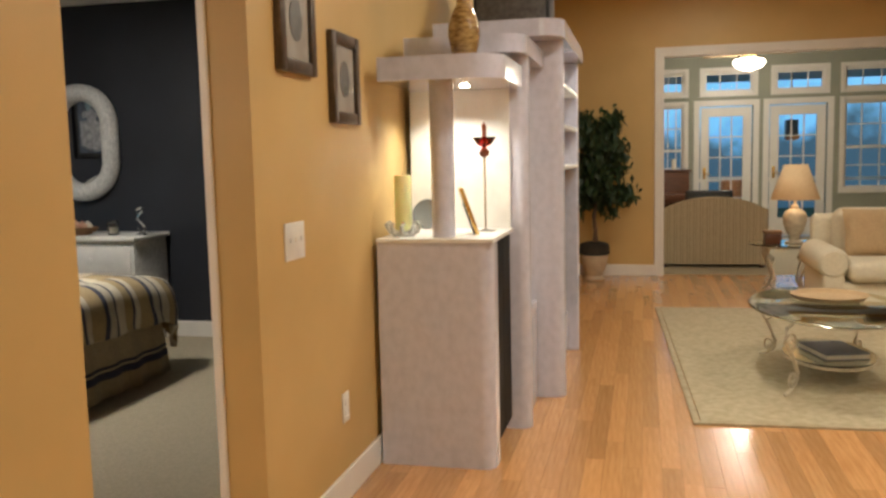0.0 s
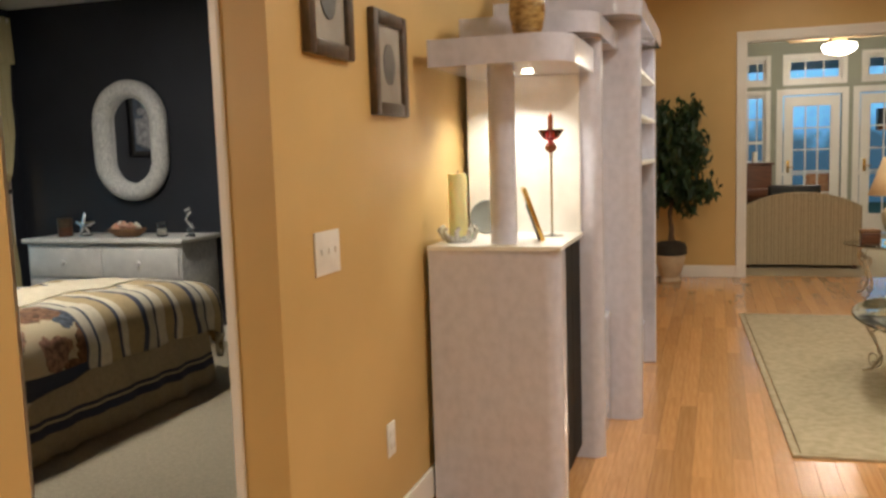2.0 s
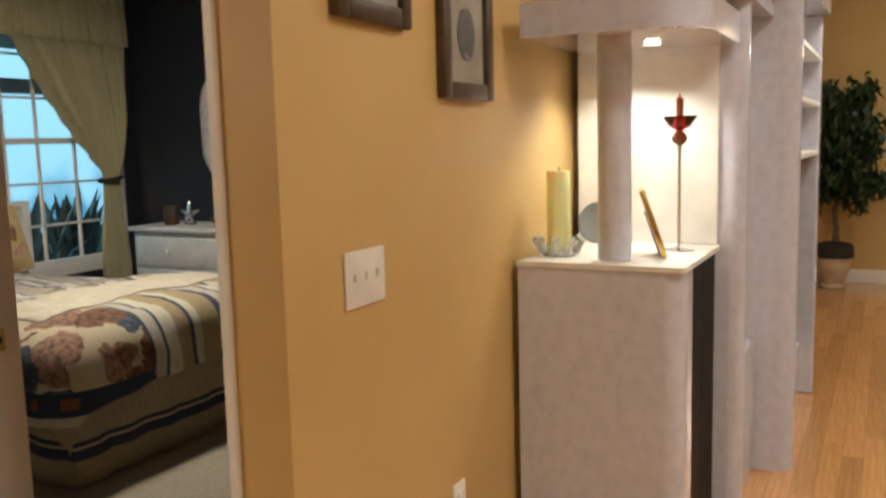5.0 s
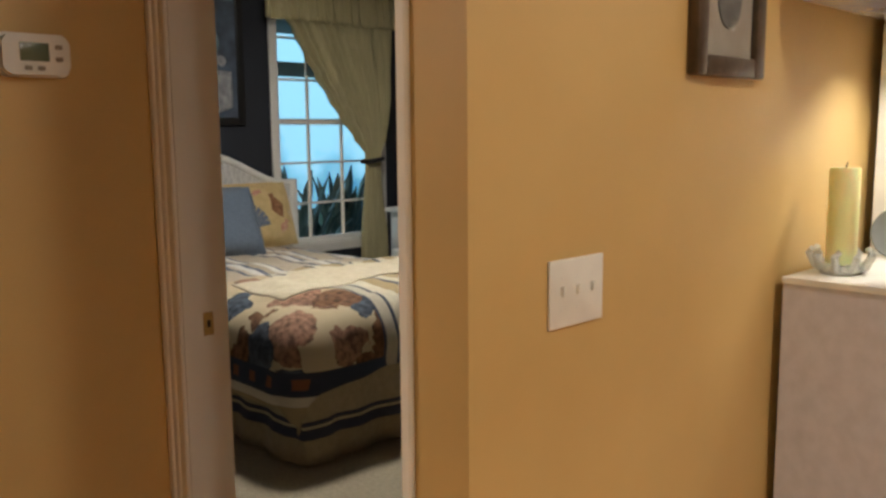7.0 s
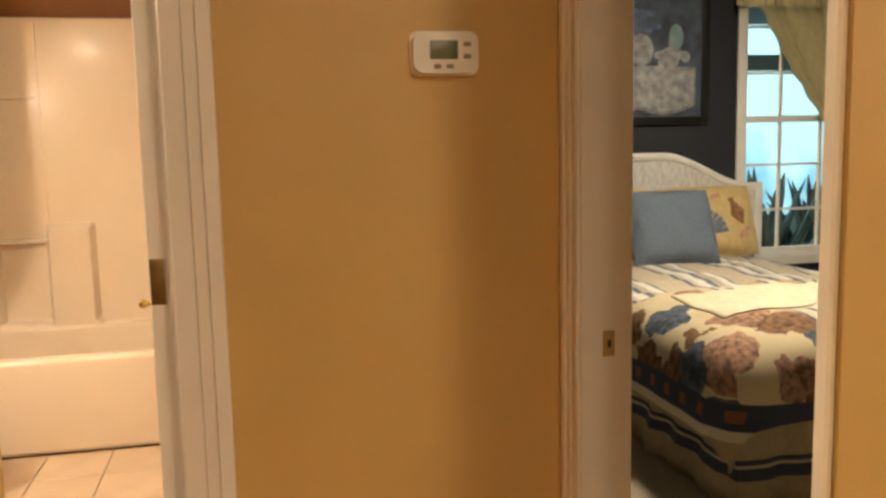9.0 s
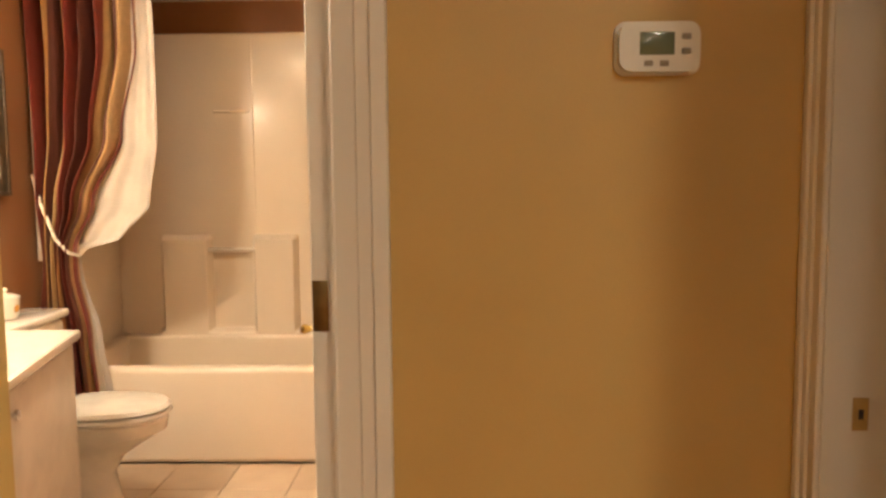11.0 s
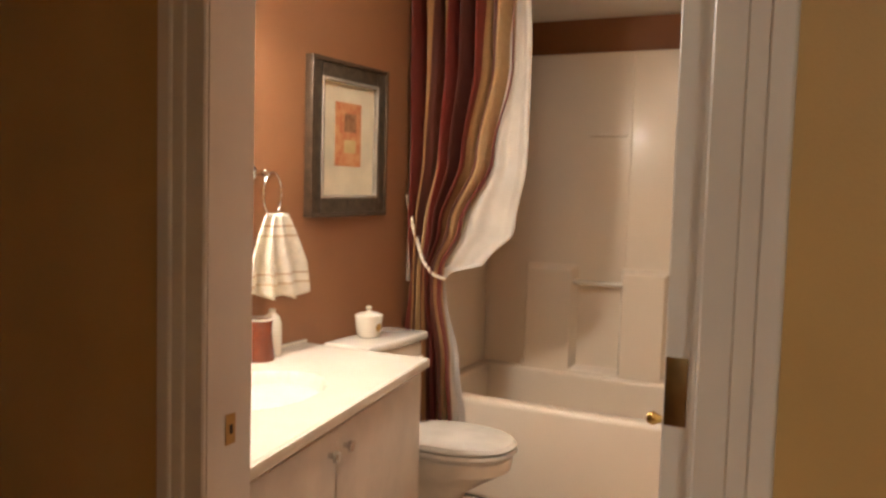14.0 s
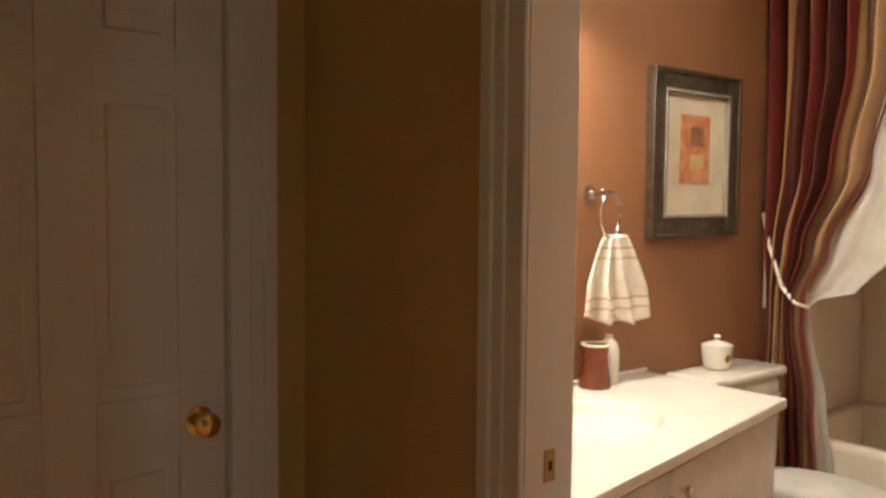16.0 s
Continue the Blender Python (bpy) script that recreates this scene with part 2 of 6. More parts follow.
def shell_print(m):
    """Scattered shells on a cream ground along the side of the comforter next to the door."""
    nt = m.node_tree
    N, L = nt.nodes, nt.links
    b = N["Principled BSDF"]
    base = b.inputs["Base Color"].links[0].from_socket
    tc = N.new("ShaderNodeTexCoord")
    mp = N.new("ShaderNodeMapping")
    mp.inputs["Scale"].default_value = (1, 1, 0.9)
    L.new(tc.outputs["Object"], mp.inputs[0])
    vo = N.new("ShaderNodeTexVoronoi")
    vo.inputs["Scale"].default_value = 5.0
    wn_ = N.new("ShaderNodeTexNoise")
    wn_.inputs["Scale"].default_value = 7
    L.new(tc.outputs["Object"], wn_.inputs["Vector"])
    wadd = N.new("ShaderNodeMix")
    wadd.data_type, wadd.blend_type = "RGBA", "LINEAR_LIGHT"
    wadd.inputs["Factor"].default_value = 0.10
    L.new(mp.outputs[0], wadd.inputs["A"])
    L.new(wn_.outputs["Color"], wadd.inputs["B"])
    L.new(wadd.outputs["Result"], vo.inputs["Vector"])
    cells = N.new("ShaderNodeSeparateColor")
    L.new(vo.outputs["Color"], cells.inputs[0])
    rp = N.new("ShaderNodeValToRGB")
    rp.color_ramp.interpolation = "CONSTANT"
    e = rp.color_ramp.elements
    e[0].color, e[1].position, e[1].color = (0.075, 0.095, 0.125, 1), 0.3, (0.20, 0.10, 0.05, 1)
    e.new(0.55).color = (0.36, 0.20, 0.13, 1)
    e.new(0.75).color = (0.62, 0.50, 0.30, 1)
    L.new(cells.outputs[0], rp.inputs[0])
    nz = N.new("ShaderNodeTexNoise")
    nz.inputs["Scale"].default_value = 30
    L.new(tc.outputs["Object"], nz.inputs["Vector"])
    wob = N.new("ShaderNodeMath")
    wob.operation, wob.inputs[1].default_value = "MULTIPLY_ADD", 0.25
    L.new(nz.outputs[0], wob.inputs[0])
    L.new(vo.outputs["Distance"], wob.inputs[2])
    inside = N.new("ShaderNodeMath")
    inside.operation, inside.inputs[1].default_value = "LESS_THAN", 0.67
    L.new(wob.outputs[0], inside.inputs[0])
    ground = N.new("ShaderNodeMix")
    ground.data_type = "RGBA"
    ground.inputs["A"].default_value = (0.58, 0.48, 0.31, 1)
    L.new(inside.outputs[0], ground.inputs["Factor"])
    ridge = N.new("ShaderNodeTexNoise")
    ridge.inputs["Scale"].default_value = 38
    ridge.inputs["Detail"].default_value = 5
    L.new(mp.outputs[0], ridge.inputs["Vector"])
    rm = N.new("ShaderNodeMapRange")
    rm.inputs["From Min"].default_value, rm.inputs["From Max"].default_value = 0.35, 0.65
    rm.inputs["To Min"].default_value, rm.inputs["To Max"].default_value = 0.45, 1.35
    L.new(ridge.outputs[0], rm.inputs[0])
    tone = N.new("ShaderNodeHueSaturation")
    L.new(rm.outputs[0], tone.inputs["Value"])
    L.new(rp.outputs[0], tone.inputs["Color"])
    L.new(tone.outputs[0], ground.inputs["B"])
    sp = N.new("ShaderNodeSeparateXYZ")
    L.new(tc.outputs["Object"], sp.inputs[0])

    def math_node(op, a, b):
        n = N.new("ShaderNodeMath")
        n.operation = op
        for k, v in enumerate((a, b)):
            if isinstance(v, float):
                n.inputs[k].default_value = v
            else:
                L.new(v, n.inputs[k])
        return n.outputs[0]

    def blend(fac, a, b):
        n = N.new("ShaderNodeMix")
        n.data_type = "RGBA"
        L.new(fac, n.inputs["Factor"])
        for k, v in (("A", a), ("B", b)):
            if isinstance(v, tuple):
                n.inputs[k].default_value = v
            else:
                L.new(v, n.inputs[k])
        return n.outputs["Result"]
    # woven border: a navy band with small rust flowers, a pale hem under it
    x, y, z = sp.outputs[0], sp.outputs[1], sp.outputs[2]
    cell = math_node("ABSOLUTE", math_node("SUBTRACT", math_node("FRACT", math_node("DIVIDE", x, 0.13), 0.0), 0.5), 0.0)
    flower = math_node("MULTIPLY", math_node("LESS_THAN", cell, 0.17), math_node("LESS_THAN", math_node("ABSOLUTE", math_node("SUBTRACT", z, 0.375), 0.0), 0.022))
    band = blend(flower, (0.035, 0.045, 0.075, 1), (0.24, 0.10, 0.055, 1))
    band = blend(math_node("LESS_THAN", z, 0.325), band, (0.60, 0.54, 0.42, 1))
    band = blend(math_node("LESS_THAN", z, 0.285), band, (0.36, 0.28, 0.165, 1))
    side = blend(math_node("LESS_THAN", z, 0.425), ground.outputs["Result"], band)
    both = N.new("ShaderNodeMath")
    both.operation, both.inputs[1].default_value = "LESS_THAN", -0.42
    L.new(y, both.inputs[0])
    fin = N.new("ShaderNodeMix")
    fin.data_type = "RGBA"
    L.new(both.outputs[0], fin.inputs["Factor"])
    L.new(base, fin.inputs["A"])
    L.new(side, fin.inputs["B"])
    L.new(fin.outputs["Result"], b.inputs["Base Color"])


shell_print(M_DUVET)
M_SHEET = stripes("striped coverlet cloth", [(0, (0.52, 0.44, 0.33)), (0.34, (0.10, 0.12, 0.18)), (0.40, (0.55, 0.47, 0.36)), (0.47, (0.70, 0.68, 0.64)), (0.60, (0.12, 0.14, 0.20)), (0.68, (0.48, 0.40, 0.29)), (0.80, (0.72, 0.69, 0.63)), (0.9, (0.14, 0.16, 0.22)), (0.93, (0.52, 0.44, 0.33))], 1, 0.42, warp=0.015)
M_SKIRT = stripes("plaid bed skirt cloth", [(0, (0.42, 0.34, 0.21)), (0.26, NAVY), (0.36, (0.58, 0.49, 0.31)), (0.39, NAVY), (0.43, (0.47, 0.38, 0.24)), (0.85, (0.42, 0.34, 0.21))], 2, 0.44)
M_BLANKET = mat("cream throw", (0.70, 0.62, 0.46), (0.62, 0.54, 0.39), 30, 0.95, bump=0.6, bscale=200)
M_BLUE = mat("slate blue cushion", (0.15, 0.19, 0.25), (0.13, 0.165, 0.22), 60, 0.9, bump=0.4, bscale=300)
M_SHAM = mat("ochre pillow cloth", (0.64, 0.49, 0.24), (0.56, 0.42, 0.19), 20, 0.9, bump=0.3, bscale=300)
M_SHELLB = mat("blue shell print", (0.10, 0.13, 0.19), (0.20, 0.22, 0.26), 40, 0.9)
M_SHELLR = mat("brown shell print", (0.34, 0.17, 0.08), (0.20, 0.09, 0.04), 40, 0.9)
M_SHELLC = mat("pink shell print", (0.62, 0.42, 0.28), (0.5, 0.22, 0.16), 30, 0.9)
M_CURT = mat("sage gold curtain", (0.56, 0.50, 0.28), (0.48, 0.43, 0.24), 30, 0.85, bump=0.3, bscale=300, stretch=(1, 1, 0.1))
M_SHOWER = stripes("burgundy and gold striped satin", [(0, (0.16, 0.030, 0.022)), (0.22, (0.42, 0.24, 0.10)), (0.36, (0.10, 0.028, 0.02)), (0.48, (0.50, 0.33, 0.16)), (0.64, (0.20, 0.035, 0.028)), (0.82, (0.33, 0.16, 0.06)), (0.9, (0.10, 0.03, 0.022))], None, 0.60, rough=0.42)
M_LINER = mat("white curtain liner", (0.68, 0.63, 0.57), rough=0.5)
M_SOFA = stripes("striped loveseat cloth", [(0, (0.46, 0.38, 0.25)), (0.55, (0.34, 0.27, 0.17)), (0.7, (0.52, 0.44, 0.30)), (0.85, (0.36, 0.29, 0.18))], 0, 0.075)
M_BOOKN = mat("navy book cover", (0.03, 0.04, 0.09), rough=0.4)
M_PAPER = mat("paper", (0.75, 0.70, 0.6), rough=0.8)
M_BASKET = mat("brown woven", (0.24, 0.13, 0.06), (0.15, 0.08, 0.04), 60, 0.8, bump=0.8)
M_SILVER = mat("polished silver", (0.7, 0.7, 0.7), rough=0.2, metal=1.0)
M_PRINT = mat("still life print", (0.10, 0.13, 0.18), (0.05, 0.06, 0.08), 9, 0.35)
M_PRINTW = mat("still life white", (0.42, 0.42, 0.42), (0.2, 0.2, 0.22), 20, 0.4)
M_PRINTB = mat("still life blue", (0.06, 0.10, 0.22), (0.16, 0.2, 0.28), 20, 0.4)
M_GRASS = mat("lawn", (0.06, 0.09, 0.03), (0.04, 0.06, 0.02), 8, 0.95, bump=0.5)
M_SIDING = mat("pale siding", (0.62, 0.66, 0.70), (0.56, 0.6, 0.64), 3, 0.7)
M_SHRUB = mat("shrub leaf", (0.12, 0.20, 0.20), (0.05, 0.10, 0.10), 6, 0.5, island=0.3)


def distance(name, low, high, split, scale, strength):
    """A dim glowing distance: mottled growth and buildings below, sky above split."""
    m = glow(name, high, strength)
    nt = m.node_tree
    N, L = nt.nodes, nt.links
    b = N["Principled BSDF"]
    tc, sp, nz, mx = N.new("ShaderNodeTexCoord"), N.new("ShaderNodeSeparateXYZ"), N.new("ShaderNodeTexNoise"), N.new("ShaderNodeMix")
    L.new(tc.outputs["Object"], sp.inputs[0])
    L.new(tc.outputs["Object"], nz.inputs["Vector"])
    nz.inputs["Scale"].default_value, nz.inputs["Detail"].default_value = scale, 5
    ma = N.new("ShaderNodeMath")
    ma.operation, ma.inputs[1].default_value = "MULTIPLY_ADD", 5.0
    L.new(nz.outputs[0], ma.inputs[0])
    L.new(sp.outputs[2], ma.inputs[2])
    mr = N.new("ShaderNodeMapRange")
    mr.inputs["From Min"].default_value, mr.inputs["From Max"].default_value = split + 1.9, split + 3.1
    L.new(ma.outputs[0], mr.inputs[0])
    mx.data_type = "RGBA"
    mx.inputs["A"].default_value, mx.inputs["B"].default_value = (*low, 1), (*high, 1)
    L.new(mr.outputs[0], mx.inputs["Factor"])
    L.new(mx.outputs["Result"], b.inputs["Base Color"])
    L.new(mx.outputs["Result"], b.inputs["Emission Color"])
    return m


M_BACKW = distance("dusk garden distance", (0.10, 0.34, 0.50), (0.40, 0.80, 0.98), 0.2, 0.9, 0.95)
M_BACK = distance("dusk distance", (0.035, 0.085, 0.13), (0.16, 0.46, 0.78), 2.2, 0.7, 0.9)

# ---- mesh helpers ----


def box(bm, x0, x1, y0, y1, z0, z1, bev=0.0, seg=2):
    r = bmesh.ops.create_cube(bm, size=1.0, matrix=Matrix.Translation(((x0 + x1) / 2, (y0 + y1) / 2, (z0 + z1) / 2)) @ Matrix.Diagonal((abs(x1 - x0), abs(y1 - y0), abs(z1 - z0), 1)))
    if bev:
        es = list({e for v in r["verts"] for e in v.link_edges})
        bmesh.ops.bevel(bm, geom=es, offset=bev, segments=seg, profile=0.5, affect="EDGES")
    return bm


def bx(*a, **k):
    return box(bmesh.new(), *a, **k)


def lathe(bm, prof, seg=28, at=(0, 0, 0), sx=1.0, sy=1.0):
    rings = []
    for r, z in prof:
        rings.append([bm.verts.new((at[0] + sx * max(r, 1e-4) * math.cos(2 * math.pi * i / seg), at[1] + sy * max(r, 1e-4) * math.sin(2 * math.pi * i / seg), at[2] + z)) for i in range(seg)])
    for a, b in zip(rings, rings[1:]):
        for i in range(seg):
            j = (i + 1) % seg
            bm.faces.new((a[i], a[j], b[j], b[i]))
    bm.faces.new(rings[0][::-1])
    bm.faces.new(rings[-1])
    return bm


def tube(bm, pts, r, seg=8, r2=None, closed=False):
    pts = [Vector(p) for p in pts]
    n = len(pts)
    rings = []
    up = Vector((0.13, 0.29, 0.95))
    for i, p in enumerate(pts):
        if closed:
            d = (pts[(i + 1) % n] - pts[i - 1]).normalized()
        else:
            d = (pts[min(i + 1, n - 1)] - pts[max(i - 1, 0)]).normalized()
        u = d.cross(up)
        if u.length < 1e-3:
            u = d.cross(Vector((1, 0, 0)))
        u.normalize()
        v = d.cross(u)
        rr = r + ((r2 - r) * i / (n - 1) if r2 is not None else 0)
        rings.append([bm.verts.new(p + rr * (u * math.cos(2 * math.pi * k / seg) + v * math.sin(2 * math.pi * k / seg))) for k in range(seg)])
    prs = list(zip(rings, rings[1:])) + ([(rings[-1], rings[0])] if closed else [])
    for a, b in prs:
        for k in range(seg):
            j = (k + 1) % seg
            bm.faces.new((a[k], a[j], b[j], b[k]))
    if not closed:
        bm.faces.new(rings[0][::-1])
        bm.faces.new(rings[-1])
    return bm


def round_plate(bm, x0, x1, y0, y1, z0, z1, r, corner=("++", "+-"), seg=8):
    """A slab whose named corners are rounded by r."""
    pts = []
    for sx, sy in ((-1, -1), (1, -1), (1, 1), (-1, 1)):
        cx, cy = (x1 if sx > 0 else x0), (y1 if sy > 0 else y0)
        tag = ("+" if sx > 0 else "-") + ("+" if sy > 0 else "-")
        if tag in corner:
            a0 = math.atan2(sy, sx) - math.pi / 4
            ox, oy = cx - sx * r, cy - sy * r
            for k in range(seg + 1):
                a = a0 + k * math.pi / 2 / seg
                pts.append((ox + r * math.cos(a), oy + r * math.sin(a)))
        else:
            pts.append((cx, cy))
    lo = [bm.verts.new((x, y, z0)) for x, y in pts]
    hi = [bm.verts.new((x, y, z1)) for x, y in pts]
    n = len(pts)
    for i in range(n):
        j = (i + 1) % n
        bm.faces.new((lo[i], lo[j], hi[j], hi[i]))
    bm.faces.new(lo[::-1])
    bm.faces.new(hi)
    return bm


def sheet(f, nu, nv):
    """A grid mesh of the points f(u, v), u and v from 0 to 1."""
    bm = bmesh.new()
    lay = bm.verts.layers.float.new("u")
    vs = [[bm.verts.new(f(i / nu, j / nv)) for j in range(nv + 1)] for i in range(nu + 1)]
    for i, row in enumerate(vs):
        for v in row:
            v[lay] = i / nu
    for i in range(nu):
        for j in range(nv):
            bm.faces.new((vs[i][j], vs[i + 1][j], vs[i + 1][j + 1], vs[i][j + 1]))
    return bm


def pillow(w, h, d, n=14):
    bm = bmesh.new()
    for side in (1, -1):
        vs = []
        for i in range(n + 1):
            row = []
            for j in range(n + 1):
                a, b = 2 * i / n - 1, 2 * j / n - 1
                puff = ((1 - a ** 4) * (1 - b ** 4)) ** 0.5
                k = 1 - 0.05 * (1 - abs(a * b)) * max(abs(a), abs(b)) ** 6
                row.append(bm.verts.new((a * w / 2 * k, side * d / 2 * puff + 0.004 * math.sin(9 * a + 5 * b), b * h / 2 * k)))
            vs.append(row)
        for i in range(n):
            for j in range(n):
                q = (vs[i][j], vs[i + 1][j], vs[i + 1][j + 1], vs[i][j + 1])
                bm.faces.new(q if side == -1 else q[::-1])
    bmesh.ops.remove_doubles(bm, verts=bm.verts, dist=0.0005)
    return bm


def finish(name, bm, material, smooth):
    bmesh.ops.recalc_face_normals(bm, faces=bm.faces)
    me = bpy.data.meshes.new(name)
    bm.to_mesh(me)
    bm.free()
    me.materials.append(material)
    if smooth:
        me.polygons.foreach_set("use_smooth", [True] * len(me.polygons))
        me.set_sharp_from_angle(angle=radians(40))
    return me


def part(name, bm, material, parent, label="", smooth=True):
    ob = new(name, finish(name, bm, material, smooth))
    ob.parent = parent
    if label:
        ob["label"] = label
    return ob


def thing(name, at, label, category, group="", rz=0.0):
    ob = new(name)
    ob.empty_display_size = 0.1
    ob.matrix_basis = pose(*at, 0, 0, rz)
    return tagged(ob, label, category, group)


def structure(name, bm, material, label, category, smooth=False):
    ob = new(name, finish(name, bm, material, smooth))
    return tagged(ob, label, category, kind="structure")


def solid(ob, t, offset=0.0):
    md = ob.modifiers.new("thickness", "SOLIDIFY")
    md.thickness, md.offset = t, offset
    return ob


def wall(along, u0, u1, v0, v1, z1, holes=(), z0=0.0):
    """A wall along x or y from u0 to u1, between v0 and v1 across, with holes (ua, ub, za, zb) through it."""
    bm = bmesh.new()
    us = sorted({u0, u1, *(h[0] for h in holes), *(h[1] for h in holes)})
    for a, b in zip(us, us[1:]):
        cuts = sorted((h[2], h[3]) for h in holes if h[0] <= a + 1e-6 and h[1] >= b - 1e-6)
        z = z0
        for za, zb in cuts + [(z1, z1)]:
            if za - z > 1e-4:
                if along == "x":
                    box(bm, a, b, v0, v1, z, za)
                else:
                    box(bm, v0, v1, a, b, z, za)
            z = zb
    bmesh.ops.remove_doubles(bm, verts=bm.verts, dist=1e-5)
    return bm


# ---- structure ----
structure("wall_hall", wall("y", -2.5, 2.495, -0.055, 0.075, CEIL), M_WALL, "golden yellow painted hall wall", "wall")
structure("wall_switch", wall("y", 3.45, 10.8, -0.13, 0, CEIL), M_WALL, "golden yellow painted wall with pictures and cabinets", "wall")
structure("wall_thermostat", wall("y", 0.93, 3.45, -1.19, -1.07, CEIL, [(1.68, 2.572, 0, 2.05)]), M_WALL, "golden yellow painted vestibule wall", "wall")
structure("wall_bedroom_door", wall("x", -1.19, -0.13, 3.45, 3.57, CEIL, [(-1.0, -0.148, 0, 2.05)]), M_WALL, "golden yellow wall round the bedroom door", "wall")
structure("wall_closet", wall("x", -1.19, -0.055, 0.81, 0.93, CEIL, [(-0.87, -0.18, 0, 2.05)]), M_WALL, "golden yellow wall round the closet door", "wall")
structure("wall_closet_back", wall("x", -1.19, -0.055, 0.1, 0.2, CEIL), M_WALL, "plain closet back wall", "wall")
structure("wall_great_far", wall("x", -0.13, 6.6, 10.8, 10.95, CEIL, [(1.37, 5.6, 0, 2.42)]), M_WALL, "golden yellow wall with a wide opening to the sunroom", "wall")
structure("wall_great_east", wall("y", -2.5, 10.95, 6.5, 6.62, CEIL), M_WALL, "golden yellow great room wall", "wall")
structure("wall_great_south", wall("x", -0.12, 6.62, -2.62, -2.5, CEIL), M_WALL, "golden yellow entry wall", "wall")
structure("ceiling_great", bx(-1.2, 6.62, -2.62, 10.95, CEIL, CEIL + 0.1), M_CEIL, "off-white painted ceiling", "ceiling")
# Unseen low ceiling and header, added to keep high lamp light off the vestibule.
structure("light_block_ceiling", bx(-1.07, -0.056, 0.93, 3.45, 2.45, 2.55), M_CEIL, "unseen off-white vestibule ceiling, added to block light", "ceiling")
structure("light_block_header", wall("y", 2.495, 3.45, -0.055, 0.0, CEIL, z0=2.45), M_WALL, "unseen golden yellow header, added to block light over the vestibule", "wall")
structure("ceiling_bedroom", bx(-4.42, -0.13, 3.57, 7.2, 2.62, 2.72), M_CEIL, "off-white bedroom ceiling", "ceiling")
structure("ceiling_bathroom", bx(-4.1, -1.19, 0.81, 2.75, 2.45, 2.55), M_CEIL, "off-white bathroom ceiling", "ceiling")
structure("ceiling_tub", bx(-4.04, -3.27, 0.93, 2.63, 2.22, 2.45), M_CEIL, "off-white soffit over the bathtub", "ceiling")
structure("ceiling_sunroom", bx(-0.6, 7.0, 10.95, 15.7, 2.92, 3.0), M_CEIL, "off-white sunroom ceiling", "ceiling")
WIN = (5.93, 6.86, 0.56, 2.25)
structure("wall_bedroom_head", wall("y", 3.57, 7.18, -4.42, -4.3, 2.62, [WIN]), M_DARK, "charcoal painted bedroom wall with a window", "wall")
structure("wall_bedroom_dresser", wall("x", -4.3, -0.13, 7.06, 7.18, 2.62), M_DARK, "charcoal painted bedroom wall", "wall")
structure("wall_bedroom_south", wall("x", -4.3, -1.19, 3.45, 3.57, 2.62), M_DARK, "charcoal painted bedroom wall", "wall")
structure("wall_bedroom_lining", wall("y", 3.572, 7.06, -0.15, -0.132, 2.62), M_DARK, "charcoal painted bedroom wall lining", "wall")
structure("wall_bath_vanity", wall("x", -4.1, -1.19, 0.81, 0.93, 2.45), M_BROWN, "russet brown painted bathroom wall", "wall")
structure("wall_bath_tub", wall("y", 0.93, 2.75, -4.12, -4.04, 2.45), M_BROWN, "russet brown painted bathroom wall over the tub", "wall")
structure("wall_bath_east", wall("x", -4.1, -1.19, 2.63, 2.75, 2.45), M_BROWN, "russet brown painted bathroom wall", "wall")
SUNH = [(1.42, 1.80, 2.31, 2.64), (2.10, 2.86, 2.31, 2.64), (3.18, 3.92, 2.31, 2.64), (4.2, 5.0, 2.31, 2.64),
        (1.42, 1.80, 0.75, 2.12), (2.04, 2.86, 0, 2.10), (3.10, 3.96, 0, 2.10), (4.2, 5.0, 0.75, 2.12), (5.3, 6.1, 0.75, 2.12)]
structure("wall_sunroom_far", wall("x", -0.6, 7.0, 15.5, 15.65, 2.92, SUNH), M_SAGE, "sage green sunroom wall with windows and doors", "wall")
structure("wall_sunroom_west", wall("y", 10.95, 15.5, -0.6, -0.48, 2.92), M_SAGE, "sage green sunroom wall", "wall")
structure("wall_sunroom_east", wall("y", 10.95, 15.5, 6.9, 7.0, 2.92), M_SAGE, "sage green sunroom wall", "wall")
floor_oak = structure("floor", bx(-1.19, 6.5, -2.5, 10.95, -0.06, -0.014), M_SUB, "honey oak strip floor", "floor")
structure("floor_bedroom", bx(-4.3, -0.13, 3.50, 7.06, -0.06, 0.004), M_CARPET, "beige cut pile bedroom carpet", "carpet")
structure("floor_sunroom", bx(-0.48, 6.9, 10.95, 15.5, -0.06, 0.0), M_CARPET, "beige sunroom carpet", "carpet")
floor_bath = structure("floor_bathroom", bx(-4.05, -1.13, 0.93, 2.63, -0.06, -0.006), M_GROUT, "beige tiled bathroom floor", "floor")
structure("ground", bx(-60, 60, -60, 80, -0.3, -0.2), M_GRASS, "dim green lawn outside", "ground")


def baseboard(x0, x1, y0, y1, name="baseboard"):
    bm = bx(x0, x1, y0, y1, 0, 0.125, bev=0.004, seg=1)
    return structure(name, bm, M_TRIM, "white painted wooden baseboard", "baseboard")


baseboard(0, 0.016, 3.45, 10.8)
baseboard(0.075, 0.091, -2.5, 2.495)
baseboard(0, 1.28, 10.784, 10.8)
baseboard(-4.3, -0.15, 7.044, 7.06)
baseboard(-1.07, -1.054, 2.675, 3.45)
baseboard(-1.07, -1.054, 0.93, 1.6)


